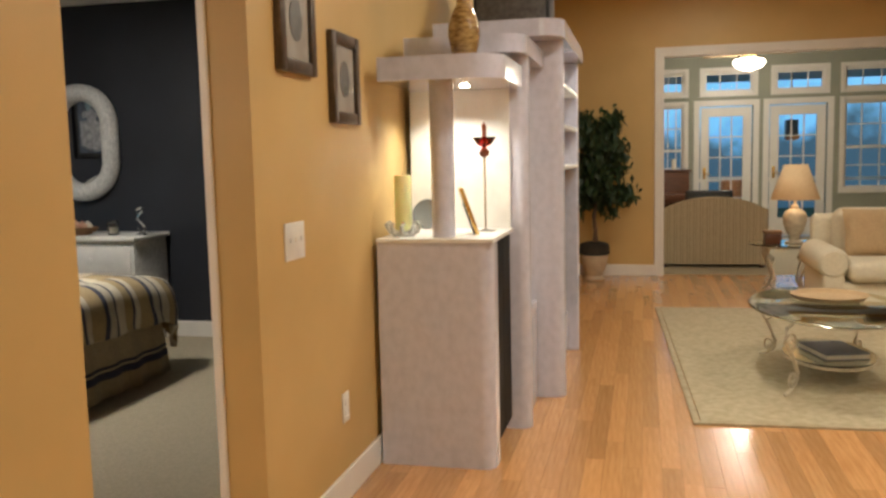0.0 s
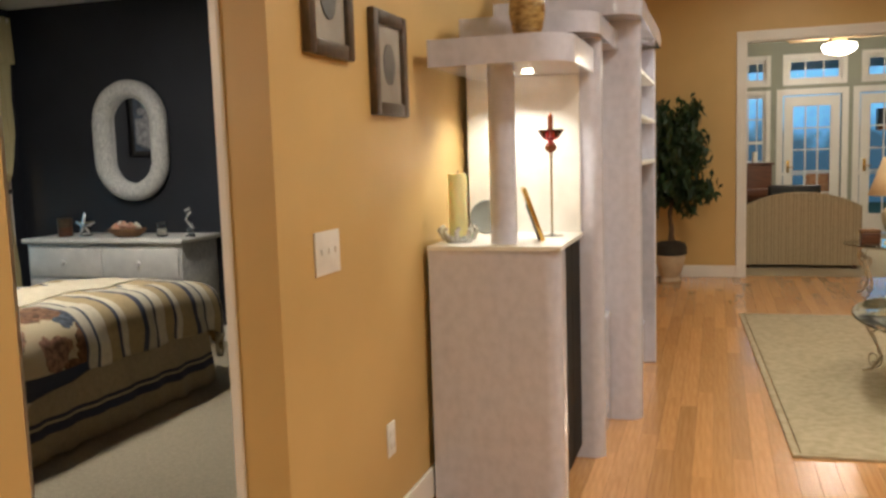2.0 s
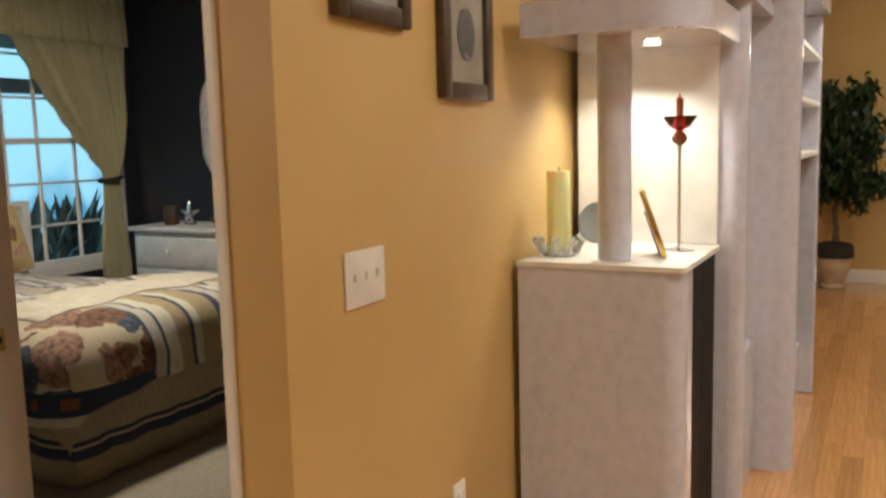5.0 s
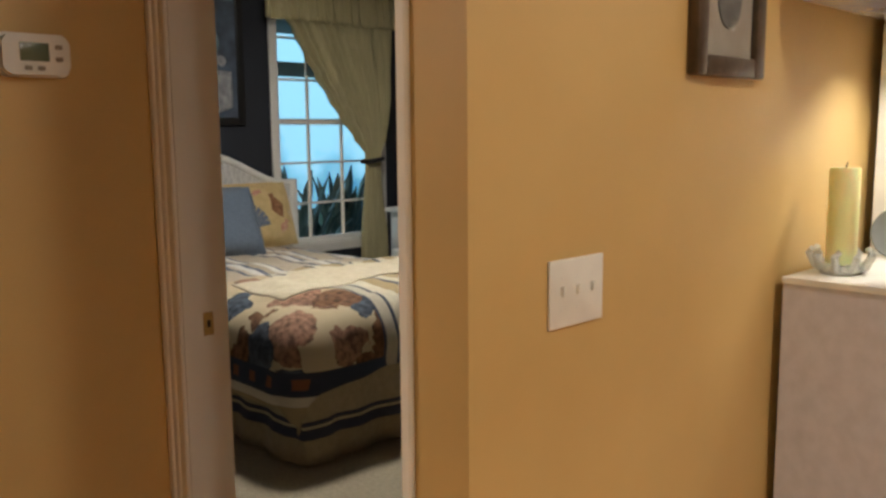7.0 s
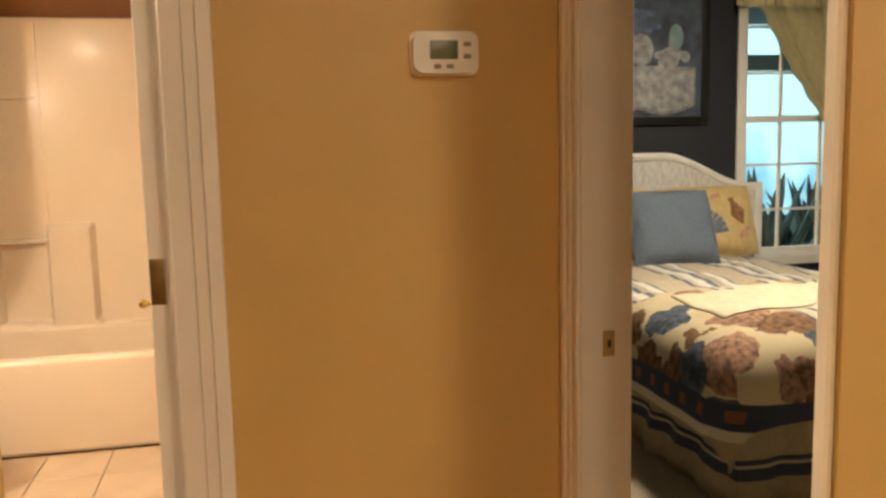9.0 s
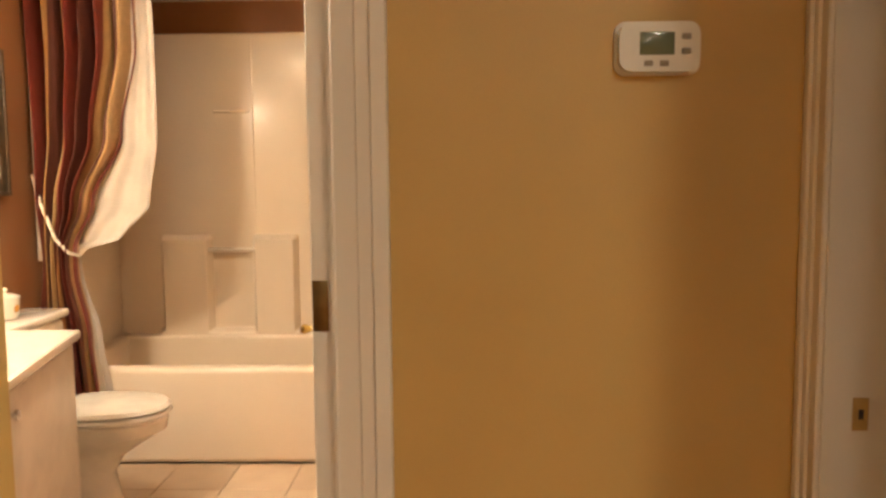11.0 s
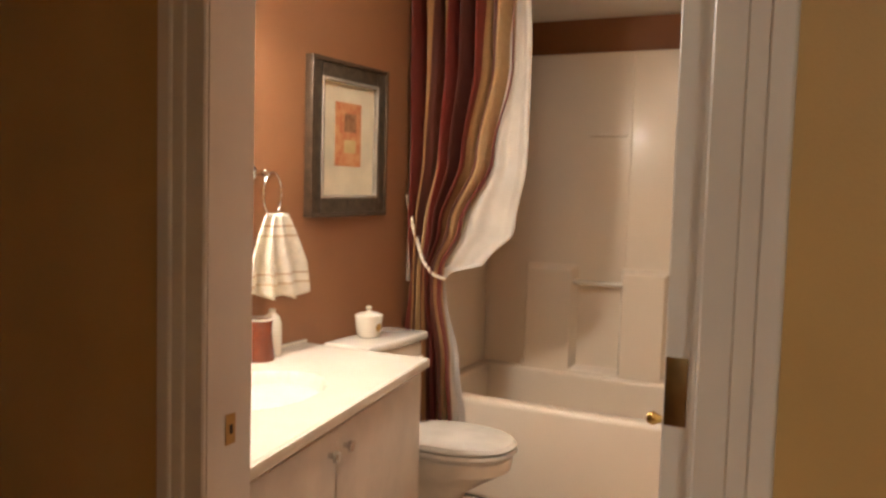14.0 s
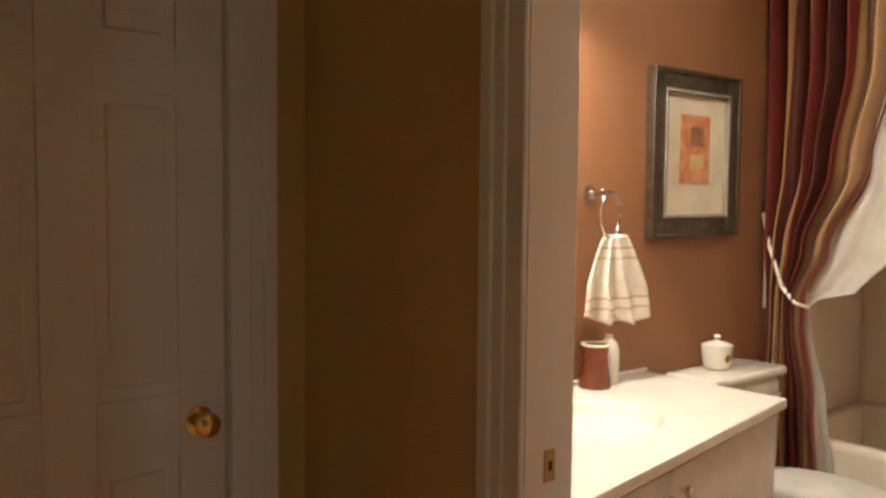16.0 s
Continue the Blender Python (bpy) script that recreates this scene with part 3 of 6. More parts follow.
def casing(name, along, u0, u1, v, out, top, w=0.09, label="white painted door casing", legs=(True, True)):
    """Moulded casing round an opening, from u0 to u1, on the face v, standing proud towards out (+1 or -1)."""
    bm = bmesh.new()

    def strip(ua, ub, za, zb, d):
        va, vb = sorted((v, v + out * d))
        if along == "y":
            box(bm, va, vb, ua, ub, za, zb, bev=0.003, seg=1)
        else:
            box(bm, ua, ub, va, vb, za, zb, bev=0.003, seg=1)
    for on, a, s in ((legs[0], u0, -1), (legs[1], u1, 1)):
        if not on:
            continue
        for p, q, d in ((0.0, 0.45, 0.012), (0.42, 0.72, 0.017), (0.69, 1.0, 0.024)):
            ua, ub = sorted((a + s * w * p, a + s * w * q))
            strip(ua, ub, 0, top + w * q, d)
    for p, q, d in ((0.0, 0.45, 0.0125), (0.42, 0.72, 0.0175), (0.69, 1.0, 0.0245)):
        strip(u0 - (w * q if legs[0] else 0), u1 + (w * q if legs[1] else 0), top + w * p, top + w * q, d)
    return structure(name, bm, M_TRIM, label, "door casing")


def jamb(name, along, u0, u1, v0, v1, top, t=0.018):
    bm = bmesh.new()
    for a, b, za, zb in ((u0, u0 + t, 0, top), (u1 - t, u1, 0, top), (u0 + t, u1 - t, top - t, top)):
        if along == "y":
            box(bm, v0, v1, a, b, za, zb)
        else:
            box(bm, a, b, v0, v1, za, zb)
    return structure(name, bm, M_TRIM, "white painted door jamb", "door jamb")


casing("trim_bath_door", "y", 1.69, 2.567, -1.07, 1, 2.05, w=0.105)
jamb("trim_bath_jamb", "y", 1.68, 2.572, -1.192, -1.068, 2.05, t=0.012)
casing("trim_bedroom_door", "x", -0.992, -0.16, 3.45, -1, 2.045, w=0.074, legs=(True, False))
bm = bx(-0.160, -0.132, 3.436, 3.45, 0, 2.13, bev=0.004, seg=1)
structure("trim_bedroom_door_edge", bm, M_TRIM, "white painted narrow door casing", "door casing")
jamb("trim_bedroom_jamb", "x", -1.0, -0.148, 3.448, 3.572, 2.05, t=0.012)
casing("trim_closet_door", "x", -0.87, -0.18, 0.93, 1, 2.05, w=0.115)
jamb("trim_closet_jamb", "x", -0.872, -0.178, 0.808, 0.932, 2.052, t=0.003)
casing("trim_sunroom_opening", "x", 1.37, 5.6, 10.8, -1, 2.42, w=0.09, label="white painted casing of the wide opening")
jamb("trim_sunroom_jamb", "x", 1.37, 5.6, 10.798, 10.952, 2.42, t=0.012)
# ---- doors and small wall fittings ----


def panel_door(name, at, w, h, rz, label):
    d = thing(name, at, label, "door", rz=rz)
    d["kind"] = "structure"
    t = 0.036
    part("slab", bx(0, w, -t / 2 + 0.006, t / 2 - 0.006, 0.01, h), M_TRIM, d, smooth=False)
    bm = bmesh.new()
    rails = [(0, 0.11), (w - 0.11, w), (w / 2 - 0.055, w / 2 + 0.055)]
    for a, b in rails:
        box(bm, a, b, -t / 2, t / 2, 0.01, h, bev=0.002, seg=1)
    for za, zb in ((0.01, 0.22), (0.80, 0.94), (1.60, 1.70), (h - 0.12, h)):
        for a, b in ((0.11, w / 2 - 0.055), (w / 2 + 0.055, w - 0.11)):
            box(bm, a, b, -t / 2, t / 2, za, zb)
    part("stile_frame", bm, M_TRIM, d, smooth=False)
    for a, b in ((0.135, w / 2 - 0.08), (w / 2 + 0.08, w - 0.135)):
        for za, zb in ((0.245, 0.775), (0.965, 1.575), (1.725, h - 0.145)):
            part("raised_panel", bx(a, b, -t / 2 + 0.001, t / 2 - 0.001, za, zb, bev=0.006, seg=1), M_TRIM, d, smooth=False)
    return d


closet = panel_door("door_1", (-0.868, 0.895, 0), 0.686, 2.04, 0, "white six-panel closet door, closed, with a brass knob")
bm = bmesh.new()
k = Matrix.Translation((0.065, 0.018, 0.872)) @ Matrix.Rotation(radians(-90), 4, "X")
lathe(bm, [(0.033, 0), (0.033, 0.006), (0.012, 0.01), (0.012, 0.03), (0.024, 0.036), (0.029, 0.05), (0.026, 0.062), (0.012, 0.068), (0.0, 0.069)], 24)
bm.transform(k)
part("door_handle", bm, M_BRASS, closet, "polished brass round knob")

pocket = thing("pocket_door", (-1.13, 2.513, 0.01), "white sliding pocket door, pushed into the wall, with a dark brass pull", "door")
part("slab", bx(-0.018, 0.018, 0, 0.76, 0, 2.03, bev=0.002, seg=1), M_TRIM, pocket, smooth=False)
part("flush_pull", bx(0.017, 0.0205, 0.002, 0.034, 1.03, 1.13, bev=0.0015), M_BRASSD, pocket, "aged brass flush pull")
bm = bmesh.new()
lathe(bm, [(0.012, 0), (0.007, 0.008), (0.012, 0.02), (0.017, 0.03), (0.012, 0.042), (0, 0.044)], 18)
bm.transform(Matrix.Translation((-0.008, 0.0, 1.03)) @ Matrix.Rotation(radians(90), 4, "X") @ Matrix.Scale(0.62, 4))
part("thumb_latch", bm, M_BRASS, pocket, "polished brass privacy latch")


def strike(at, rz):
    s = thing("strike_plate", at, "brass strike plate let into a white door jamb", "strike plate", rz=rz)
    bm = bx(0, 0.003, -0.014, 0.014, -0.03, 0.03, bev=0.001, seg=1)
    part("plate", bm, M_SATIN, s)
    part("latch_hole", bx(0.0031, 0.0036, -0.004, 0.005, -0.009, 0.009), M_BLACK, s, "dark latch hole")
    return s


strike((-0.988, 3.515, 0.91), 0)
strike((-1.13, 1.692, 0.90), 90)

th = thing("thermostat", (-1.07, 3.161, 1.566), "white wall thermostat with a grey green display", "thermostat")
ALLC = ("++", "+-", "-+", "--")
TURN = Matrix(((0, 0, 1, 0), (1, 0, 0, 0), (0, 1, 0, 0), (0, 0, 0, 1)))
bm = round_plate(bmesh.new(), -0.077, 0.077, -0.048, 0.048, 0, 0.008, 0.02, ALLC)
bm.transform(TURN)
part("wall_plate", bm, M_PLASTIC, th)
bm = round_plate(bmesh.new(), -0.072, 0.072, -0.044, 0.044, 0.008, 0.030, 0.024, ALLC)
bm.transform(TURN)
part("housing", bm, M_PLASTIC, th)
part("display", bx(0.029, 0.0315, -0.036, 0.026, -0.014, 0.026, bev=0.001), M_LCD, th, "grey green liquid crystal display")
for by, bz in ((0.047, 0.018), (0.047, -0.008), (-0.02, -0.029), (0.008, -0.029)):
    part("button", bx(0.029, 0.033, by - 0.008, by + 0.008, bz - 0.005, bz + 0.005, bev=0.002), M_MATG, th)

sw = thing("switch_plate", (0, 3.737, 1.092), "white triple light switch plate on a yellow wall", "light switch")
part("plate", bx(0, 0.007, -0.082, 0.082, -0.064, 0.064, bev=0.003), M_PLASTIC, sw)
for i in (-1, 0, 1):
    part("toggle", bx(0.005, 0.014, i * 0.046 - 0.005, i * 0.046 + 0.005, -0.004, 0.014, bev=0.002), M_PLASTIC, sw)
    for zz in (-0.03, 0.03):
        bm = bmesh.new()
        lathe(bm, [(0.003, 0), (0.003, 0.0015)], 10)
        bm.transform(Matrix.Translation((0.0065, i * 0.046, zz)) @ Matrix.Rotation(radians(90), 4, "Y"))
        part("screw", bm, M_WHITE, sw)

ol = thing("outlet_plate", (0, 4.182, 0.378), "white double socket plate low on a yellow wall", "outlet")
part("plate", bx(0, 0.006, -0.036, 0.036, -0.06, 0.06, bev=0.003), M_PLASTIC, ol)
for zz in (-0.022, 0.022):
    part("socket", bx(0.005, 0.008, -0.016, 0.016, zz - 0.013, zz + 0.013, bev=0.004), M_WHITE, ol)


def picture(at, w, h, label, fr=M_FRAME, fw=0.045, mt=M_MATG, art=M_OVAL, oval=True, aw=0.3, ah=0.35, rz=0, dz=0.0):
    """A framed picture lying flat on a wall; local x along the wall, y out from it."""
    p = thing("picture_frame", at, label, "picture", rz=rz)
    for s in (-1, 1):
        part("frame_side", bx(s * w / 2 - fw * (s > 0), s * w / 2 + fw * (s < 0), 0, 0.028, -h / 2, h / 2, bev=0.006), fr, p)
        part("frame_rail", bx(-w / 2 + fw, w / 2 - fw, 0, 0.0275, s * h / 2 - fw * (s > 0), s * h / 2 + fw * (s < 0), bev=0.006), fr, p)
    part("mat_board", bx(-w / 2 + fw * 0.8, w / 2 - fw * 0.8, 0.003, 0.012, -h / 2 + fw * 0.8, h / 2 - fw * 0.8), mt, p, smooth=False)
    bm = bmesh.new()
    if oval:
        lathe(bm, [(1, 0), (1, 0.003)], 28)
        bm.transform(Matrix.Translation((0, 0.0155, dz)) @ Matrix.Rotation(radians(90), 4, "X") @ Matrix.Diagonal((aw * w, ah * h, 1, 1)))
    else:
        box(bm, -aw * w, aw * w, 0.0125, 0.0155, -ah * h + dz, ah * h + dz)
    part("print", bm, art, p, smooth=False)
    return p


def pane_on(p, w, h, fw):
    ob = part("glass", bx(-w / 2 + fw, w / 2 - fw, 0.018, 0.020, -h / 2 + fw, h / 2 - fw), M_PANE, p, smooth=False)
    ob.visible_shadow = False


pw, ph = 0.31, 0.36
p1 = picture((0, 3.797, 1.84), pw, ph, "dark bronze framed oval print on a yellow wall", rz=-90, aw=0.17, ah=0.2)
pane_on(p1, pw, ph, 0.045)
p2 = picture((0, 4.27, 1.68), pw, ph - 0.01, "dark bronze framed oval print hung lower beside the cabinet", rz=-90, aw=0.17, ah=0.2)
pane_on(p2, pw, ph - 0.01, 0.045)

# ---- display cabinets along the wall ----


cab = thing("display_cabinet", (0.03, 4.58, 0), "low grey marble-look display cabinet with a lit canopy", "cabinet")
part("body", bx(0, 0.455, 0.05, 0.565, 0.0, 0.995), M_MARBLE, cab, smooth=False)
part("end_panel", round_plate(bmesh.new(), -0.004, 0.508, 0, 0.13, 0.0, 1.0, 0.06, ("+-",), 12), M_MARBLE, cab)
part("top_board", round_plate(bmesh.new(), -0.006, 0.514, -0.004, 0.57, 1.0, 1.016, 0.02, ("+-",), 5), M_WHITE, cab, "white cabinet top")
for ya, yb in ((0.134, 0.345), (0.349, 0.563)):
    d = part("door", bx(0.456, 0.497, ya, yb, 0.07, 0.985, bev=0.002, seg=1), M_DOORB, cab, "black satin door")
part("plinth", bx(0.40, 0.452, 0.134, 0.563, 0.0, 0.066), M_BLACK, cab, smooth=False)
bm = bmesh.new()
lathe(bm, [(0.052, 1.016), (0.052, 1.69)], 32, (0.272, 0.12, 0))
part("column", bm, M_MARBLE, cab, "round marble-look column")
part("canopy", round_plate(bmesh.new(), 0.035, 0.565, -0.05, 0.57, 1.69, 1.79, 0.15, ("+-",), 14), M_MARBLE, cab)
part("back_panel", bx(0.004, 0.50, 0.575, 0.59, 1.016, 1.69), M_WHITE, cab, "white lit back panel", smooth=False)
for lx, ly in ((0.19, 0.38), (0.33, 0.35)):
    bm = bmesh.new()
    lathe(bm, [(0.033, 1.6815), (0.033, 1.6795)], 20, (lx, ly, 0))
    lt = part("downlight", bm, M_CHROME, cab, "small chrome downlight")
    bm = bmesh.new()
    lathe(bm, [(0.022, 1.6895), (0.022, 1.6813)], 20, (lx, ly, 0))
    part("lens", bm, M_LIGHT, lt, "glowing lens")


def tall_unit(y0, y1, xf, z1, ztop, label, col, lip):
    """A tall unit: end wall with a round front edge, recessed front, and a rounded canopy standing out by lip."""
    u = thing("tall_cabinet", (0.035, y0, 0), label, "cabinet", "tall cabinets")
    L = y1 - y0
    part("body", bx(0, xf - 0.12, 0.02, L, 0.0, z1), M_MARBLE, u, smooth=False)
    part("end_wall", round_plate(bmesh.new(), -0.002, xf, 0, 2 * col, 0, z1, col * 0.98, ("+-", "++"), 12), M_MARBLE, u, "marble-look end wall with a rounded edge")
    part("canopy", round_plate(bmesh.new(), 0.03, xf + lip, -0.21, L, z1, ztop, 0.13, ("+-",), 14), M_MARBLE, u)
    return u


u2 = tall_unit(5.172, 5.752, 0.585, 1.84, 1.925, "tall grey marble-look cabinet with a rounded corner", 0.055, 0.012)
part("low_front", bx(0.468, 0.55, 0.115, 0.575, 0.0, 0.56, bev=0.006), M_MARBLE, u2, smooth=False)
part("recess_back", bx(0.466, 0.475, 0.115, 0.575, 0.565, 1.835), M_WHITE, u2, smooth=False)
u3 = tall_unit(5.756, 7.06, 0.70, 1.985, 2.075, "tallest grey marble-look cabinet with lit shelves and dark doors", 0.065, 0.02)
for ya, yb in ((0.14, 0.685), (0.69, 1.20)):
    d = part("door", bx(0.582, 0.60, ya, yb, 0.28, 1.27, bev=0.002, seg=1), M_DOORB, u3, "black satin door")
    part("plinth", bx(0.582, 0.62, ya, yb, 0.0, 0.275), M_MARBLE, u3, smooth=False)
for sz in (1.28, 1.52, 1.75):
    part("shelf", bx(0.582, 0.69, 0.14, 1.20, sz, sz + 0.022, bev=0.003), M_WHITE, u3, smooth=False)
part("far_end", bx(0.582, 0.69, 1.205, 1.30, 0, 1.98, bev=0.01), M_MARBLE, u3, smooth=False)

bxo = thing("speaker_box", (0.34, 6.0, 2.075), "black box standing on top of the tallest cabinet", "speaker")
part("case", bx(-0.14, 0.30, 0, 0.3, 0, 0.42, bev=0.01), M_BLACK, bxo)
part("grille", bx(-0.12, 0.28, -0.006, 0.0, 0.02, 0.40, bev=0.003), M_OVAL, bxo)

vase = thing("vase", (0.385, 4.82, 1.79), "amber brown patterned pottery vase on the canopy", "vase")
bm = bmesh.new()
lathe(bm, [(0.03, 0), (0.045, 0.004), (0.06, 0.05), (0.072, 0.11), (0.07, 0.16), (0.052, 0.21), (0.032, 0.245), (0.03, 0.27), (0.038, 0.285), (0.03, 0.286), (0.024, 0.27)], 32)
part("body", bm, M_AMBER, vase)

cd = thing("pillar_candle", (0.105, 4.74, 1.016), "pale green pillar candle in a glass flower holder", "candle")
bm = bmesh.new()
lathe(bm, [(0.05, 0), (0.055, 0.01), (0.05, 0.022)], 24)
gh = part("glass_holder", bm, M_CRYST, cd, "clear glass petal holder")
for i in range(9):
    a = 2 * math.pi * i / 9
    bm = tube(bmesh.new(), [(0.03 * math.cos(a), 0.03 * math.sin(a), 0.014), (0.062 * math.cos(a), 0.062 * math.sin(a), 0.02), (0.078 * math.cos(a), 0.078 * math.sin(a), 0.05), (0.07 * math.cos(a + .15), 0.07 * math.sin(a + .15), 0.062)], 0.013, 8, 0.008)
    part("petal", bm, M_CRYST, gh)
bm = bmesh.new()
lathe(bm, [(0.037, 0.024), (0.038, 0.03), (0.038, 0.268), (0.034, 0.274), (0.03, 0.27), (0.0, 0.268)], 32)
part("wax", bm, M_CANDLE, cd)
bm = tube(bmesh.new(), [(0, 0, 0.266), (0.002, 0, 0.28), (0.004, 0.001, 0.288)], 0.0015, 6)
part("wick", bm, M_BLACK, cd)

cs = thing("candlestick", (0.44, 4.97, 1.016), "ruby glass candlestick with a dark red candle", "candlestick")
bm = bmesh.new()
lathe(bm, [(0.05, 0), (0.052, 0.003), (0.02, 0.008), (0.005, 0.015), (0.005, 0.30), (0.008, 0.345)], 24)
part("stem", bm, M_SILVER, cs, "slim silver stem and foot")
bm = bmesh.new()
lathe(bm, [(0.008, 0.345), (0.022, 0.355), (0.026, 0.37), (0.018, 0.385), (0.01, 0.392)], 24)
part("knop", bm, M_TERRA, cs, "dark red glass ball")
bm = bmesh.new()
lathe(bm, [(0.012, 0.392), (0.035, 0.405), (0.055, 0.435), (0.0545, 0.44), (0.05, 0.437), (0.03, 0.41), (0.0, 0.402)], 28)
part("dish", bm, M_RGLASS, cs, "ruby glass dish")
bm = bmesh.new()
lathe(bm, [(0.012, 0.405), (0.012, 0.495), (0.004, 0.503), (0.0015, 0.515)], 16)
part("taper", bm, M_TERRA, cs, "dark red candle")

pf = thing("photo_frame", (0.385, 4.85, 1.016), "gold photo frame leaning on its stand", "photo frame", rz=62)
part("frame", bx(-0.085, 0.085, -0.006, 0.010, 0, 0.22, bev=0.003), M_BRASS, pf)
part("photo", bx(-0.065, 0.065, -0.008, -0.0065, 0.02, 0.20), M_PAPER, pf, smooth=False)
part("stand", bx(-0.02, 0.02, 0.011, 0.016, 0.0, 0.15), M_BLACK, pf)
pf.matrix_basis = pose(0.425, 4.83, 1.020, -19, 0, 106)

pl = thing("display_plate", (0.13, 5.05, 1.016), "slate grey glazed plate standing against the panel", "plate")
bm = bmesh.new()
lathe(bm, [(0.0, 0.004), (0.05, 0.002), (0.07, 0.012), (0.075, 0.016), (0.07, 0.018), (0.05, 0.008), (0, 0.009)], 32)
bm.transform(Matrix.Translation((0, 0.05, 0.072)) @ Matrix.Rotation(radians(78), 4, "X"))
part("plate", bm, M_GREY, pl)

# ---- bedroom ----
BX0, BX1, BY0, BY1, BT = -4.2, -1.96, 4.48, 5.92, 0.555
bed = thing("bed", ((BX0 + BX1) / 2, (BY0 + BY1) / 2, 0.004), "made double bed with plaid skirt and white arched headboard", "bed")
cx, cy = (BX0 + BX1) / 2, (BY0 + BY1) / 2
part("mattress", bx(BX0 - cx, BX1 - cx, BY0 - cy, BY1 - cy, 0.3, BT - 0.03, bev=0.05, seg=3), M_BLANKET, bed)
part("bed_base", bx(BX0 - cx, BX1 - cx - 0.02, BY0 - cy + 0.03, BY1 - cy - 0.03, 0.12, 0.3), M_PIANO, bed, smooth=False)
for lx in (BX0 - cx + 0.1, BX1 - cx - 0.15):
    for ly in (BY0 - cy + 0.1, BY1 - cy - 0.1):
        part("leg", bx(lx - 0.03, lx + 0.03, ly - 0.03, ly + 0.03, 0, 0.13), M_PIANO, bed, smooth=False)


def skirt_pt(u, v):
    per = [(BX0, BY0 - 0.07), (BX1 + 0.07, BY0 - 0.07), (BX1 + 0.07, BY1 + 0.07), (BX0, BY1 + 0.07)]
    seg = [(Vector((*a, 0)), Vector((*b, 0))) for a, b in zip(per, per[1:])]
    tot = sum((b - a).length for a, b in seg)
    s = u * tot
    for a, b in seg:
        ln = (b - a).length
        if s <= ln + 1e-6:
            break
        s -= ln
    d = (b - a).normalized()
    n = Vector((d.y, -d.x, 0))
    z = 0.46 * (1 - v) + 0.012 * v
    ph = s * 2 * math.pi / 0.23
    pleat = 0.012 * math.sin(ph) + 0.018 * max(0, math.sin(s * 2 * math.pi / 0.52)) ** 8
    p = a + d * s + n * (pleat * (0.25 + v) - 0.05 * (1 - v) + 0.02 * v)
    return (p.x - cx, p.y - cy, z)


solid(part("bed_skirt", sheet(skirt_pt, 260, 8), M_SKIRT, bed, "pleated tan and navy plaid skirt"), 0.006)


def drape(x0, x1, over, top, seed, side=0.46, nu=90, nv=80):
    """Cloth over the bed from x0 to x1 (x1 may reach past the foot by over), hanging down both sides."""
    def f(u, v):
        x = x0 + (x1 + over - x0) * u
        y = (BY0 - side) + (BY1 - BY0 + 2 * side) * v
        qx, qy = min(x, BX1), max(BY0, min(BY1, y))
        ox, oy = x - qx, y - qy
        d = math.hypot(ox, oy)
        crown = 0.05 * math.sin(math.pi * max(0, min(1, (y - BY0) / (BY1 - BY0)))) ** 0.5
        nz = noise.noise((x * 4 + seed, y * 4, seed)) * 0.022 + noise.noise((x * 11, y * 11 + seed, 1)) * 0.011
        if d < 1e-6:
            return (qx - cx, qy - cy, top + crown + nz)
        r = 0.09
        a = min(d / r, math.pi / 2)
        g = r * math.sin(a) + (0.03 + nz * 0.5) * min(1, d / 0.2)
        h = r * (1 - math.cos(a)) + max(0, d - r * math.pi / 2)
        w = 0.007 * math.sin((x * ox + y) * 18 + seed) * min(1, d / 0.3)
        g += w
        return (qx + ox / d * g - cx, qy + oy / d * g - cy, top + crown - h + nz * 0.5)
    return sheet(f, nu, nv)


solid(part("coverlet", drape(-4.12, -2.6, 0, BT, 1.0, 0.3, 40, 70), M_SHEET, bed, "pale striped coverlet"), 0.015, 1)
solid(part("comforter", drape(-2.74, BX1, 0.31, BT + 0.035, 2.0, 0.37), M_DUVET, bed, "tan, navy and cream shell print comforter over the foot"), 0.045, 1)
solid(part("throw", drape(-2.62, -2.18, 0, BT + 0.082, 2.0, -0.05, 22, 60), M_BLANKET, bed, "cream folded throw"), 0.007, 1)


def headboard():
    bm = bmesh.new()
    n = 40
    prof = []
    for i in range(n + 1):
        y = -0.80 + 1.6 * i / n
        a = min(1, max(0, (0.74 - abs(y)) / 0.62))
        prof.append((y, 1.03 + 0.21 * (a * a * (3 - 2 * a))))
    lo = [bm.verts.new((0, y, 0.3)) for y, z in prof]
    hi = [bm.verts.new((0, y, z)) for y, z in prof]
    for i in range(n):
        bm.faces.new((lo[i], lo[i + 1], hi[i + 1], hi[i]))
    r = bmesh.ops.extrude_face_region(bm, geom=bm.faces[:])
    bmesh.ops.translate(bm, verts=[v for v in r["geom"] if isinstance(v, bmesh.types.BMVert)], vec=(0.045, 0, 0))
    bm.transform(Matrix.Translation((-4.285 - cx, 0, 0)))
    return bm, prof


bm, prof = headboard()
hb = part("headboard", bm, M_WICKER, bed, "white arched wicker headboard")
part("top_rail", tube(bmesh.new(), [(-4.255 - cx, y, z) for y, z in prof], 0.03, 10), M_WHITE, hb)
for s in (-1, 1):
    part("post", bx(-4.285 - cx, -4.225 - cx, s * 0.80 - 0.03, s * 0.80 + 0.03, 0, 1.06, bev=0.008), M_WHITE, hb)


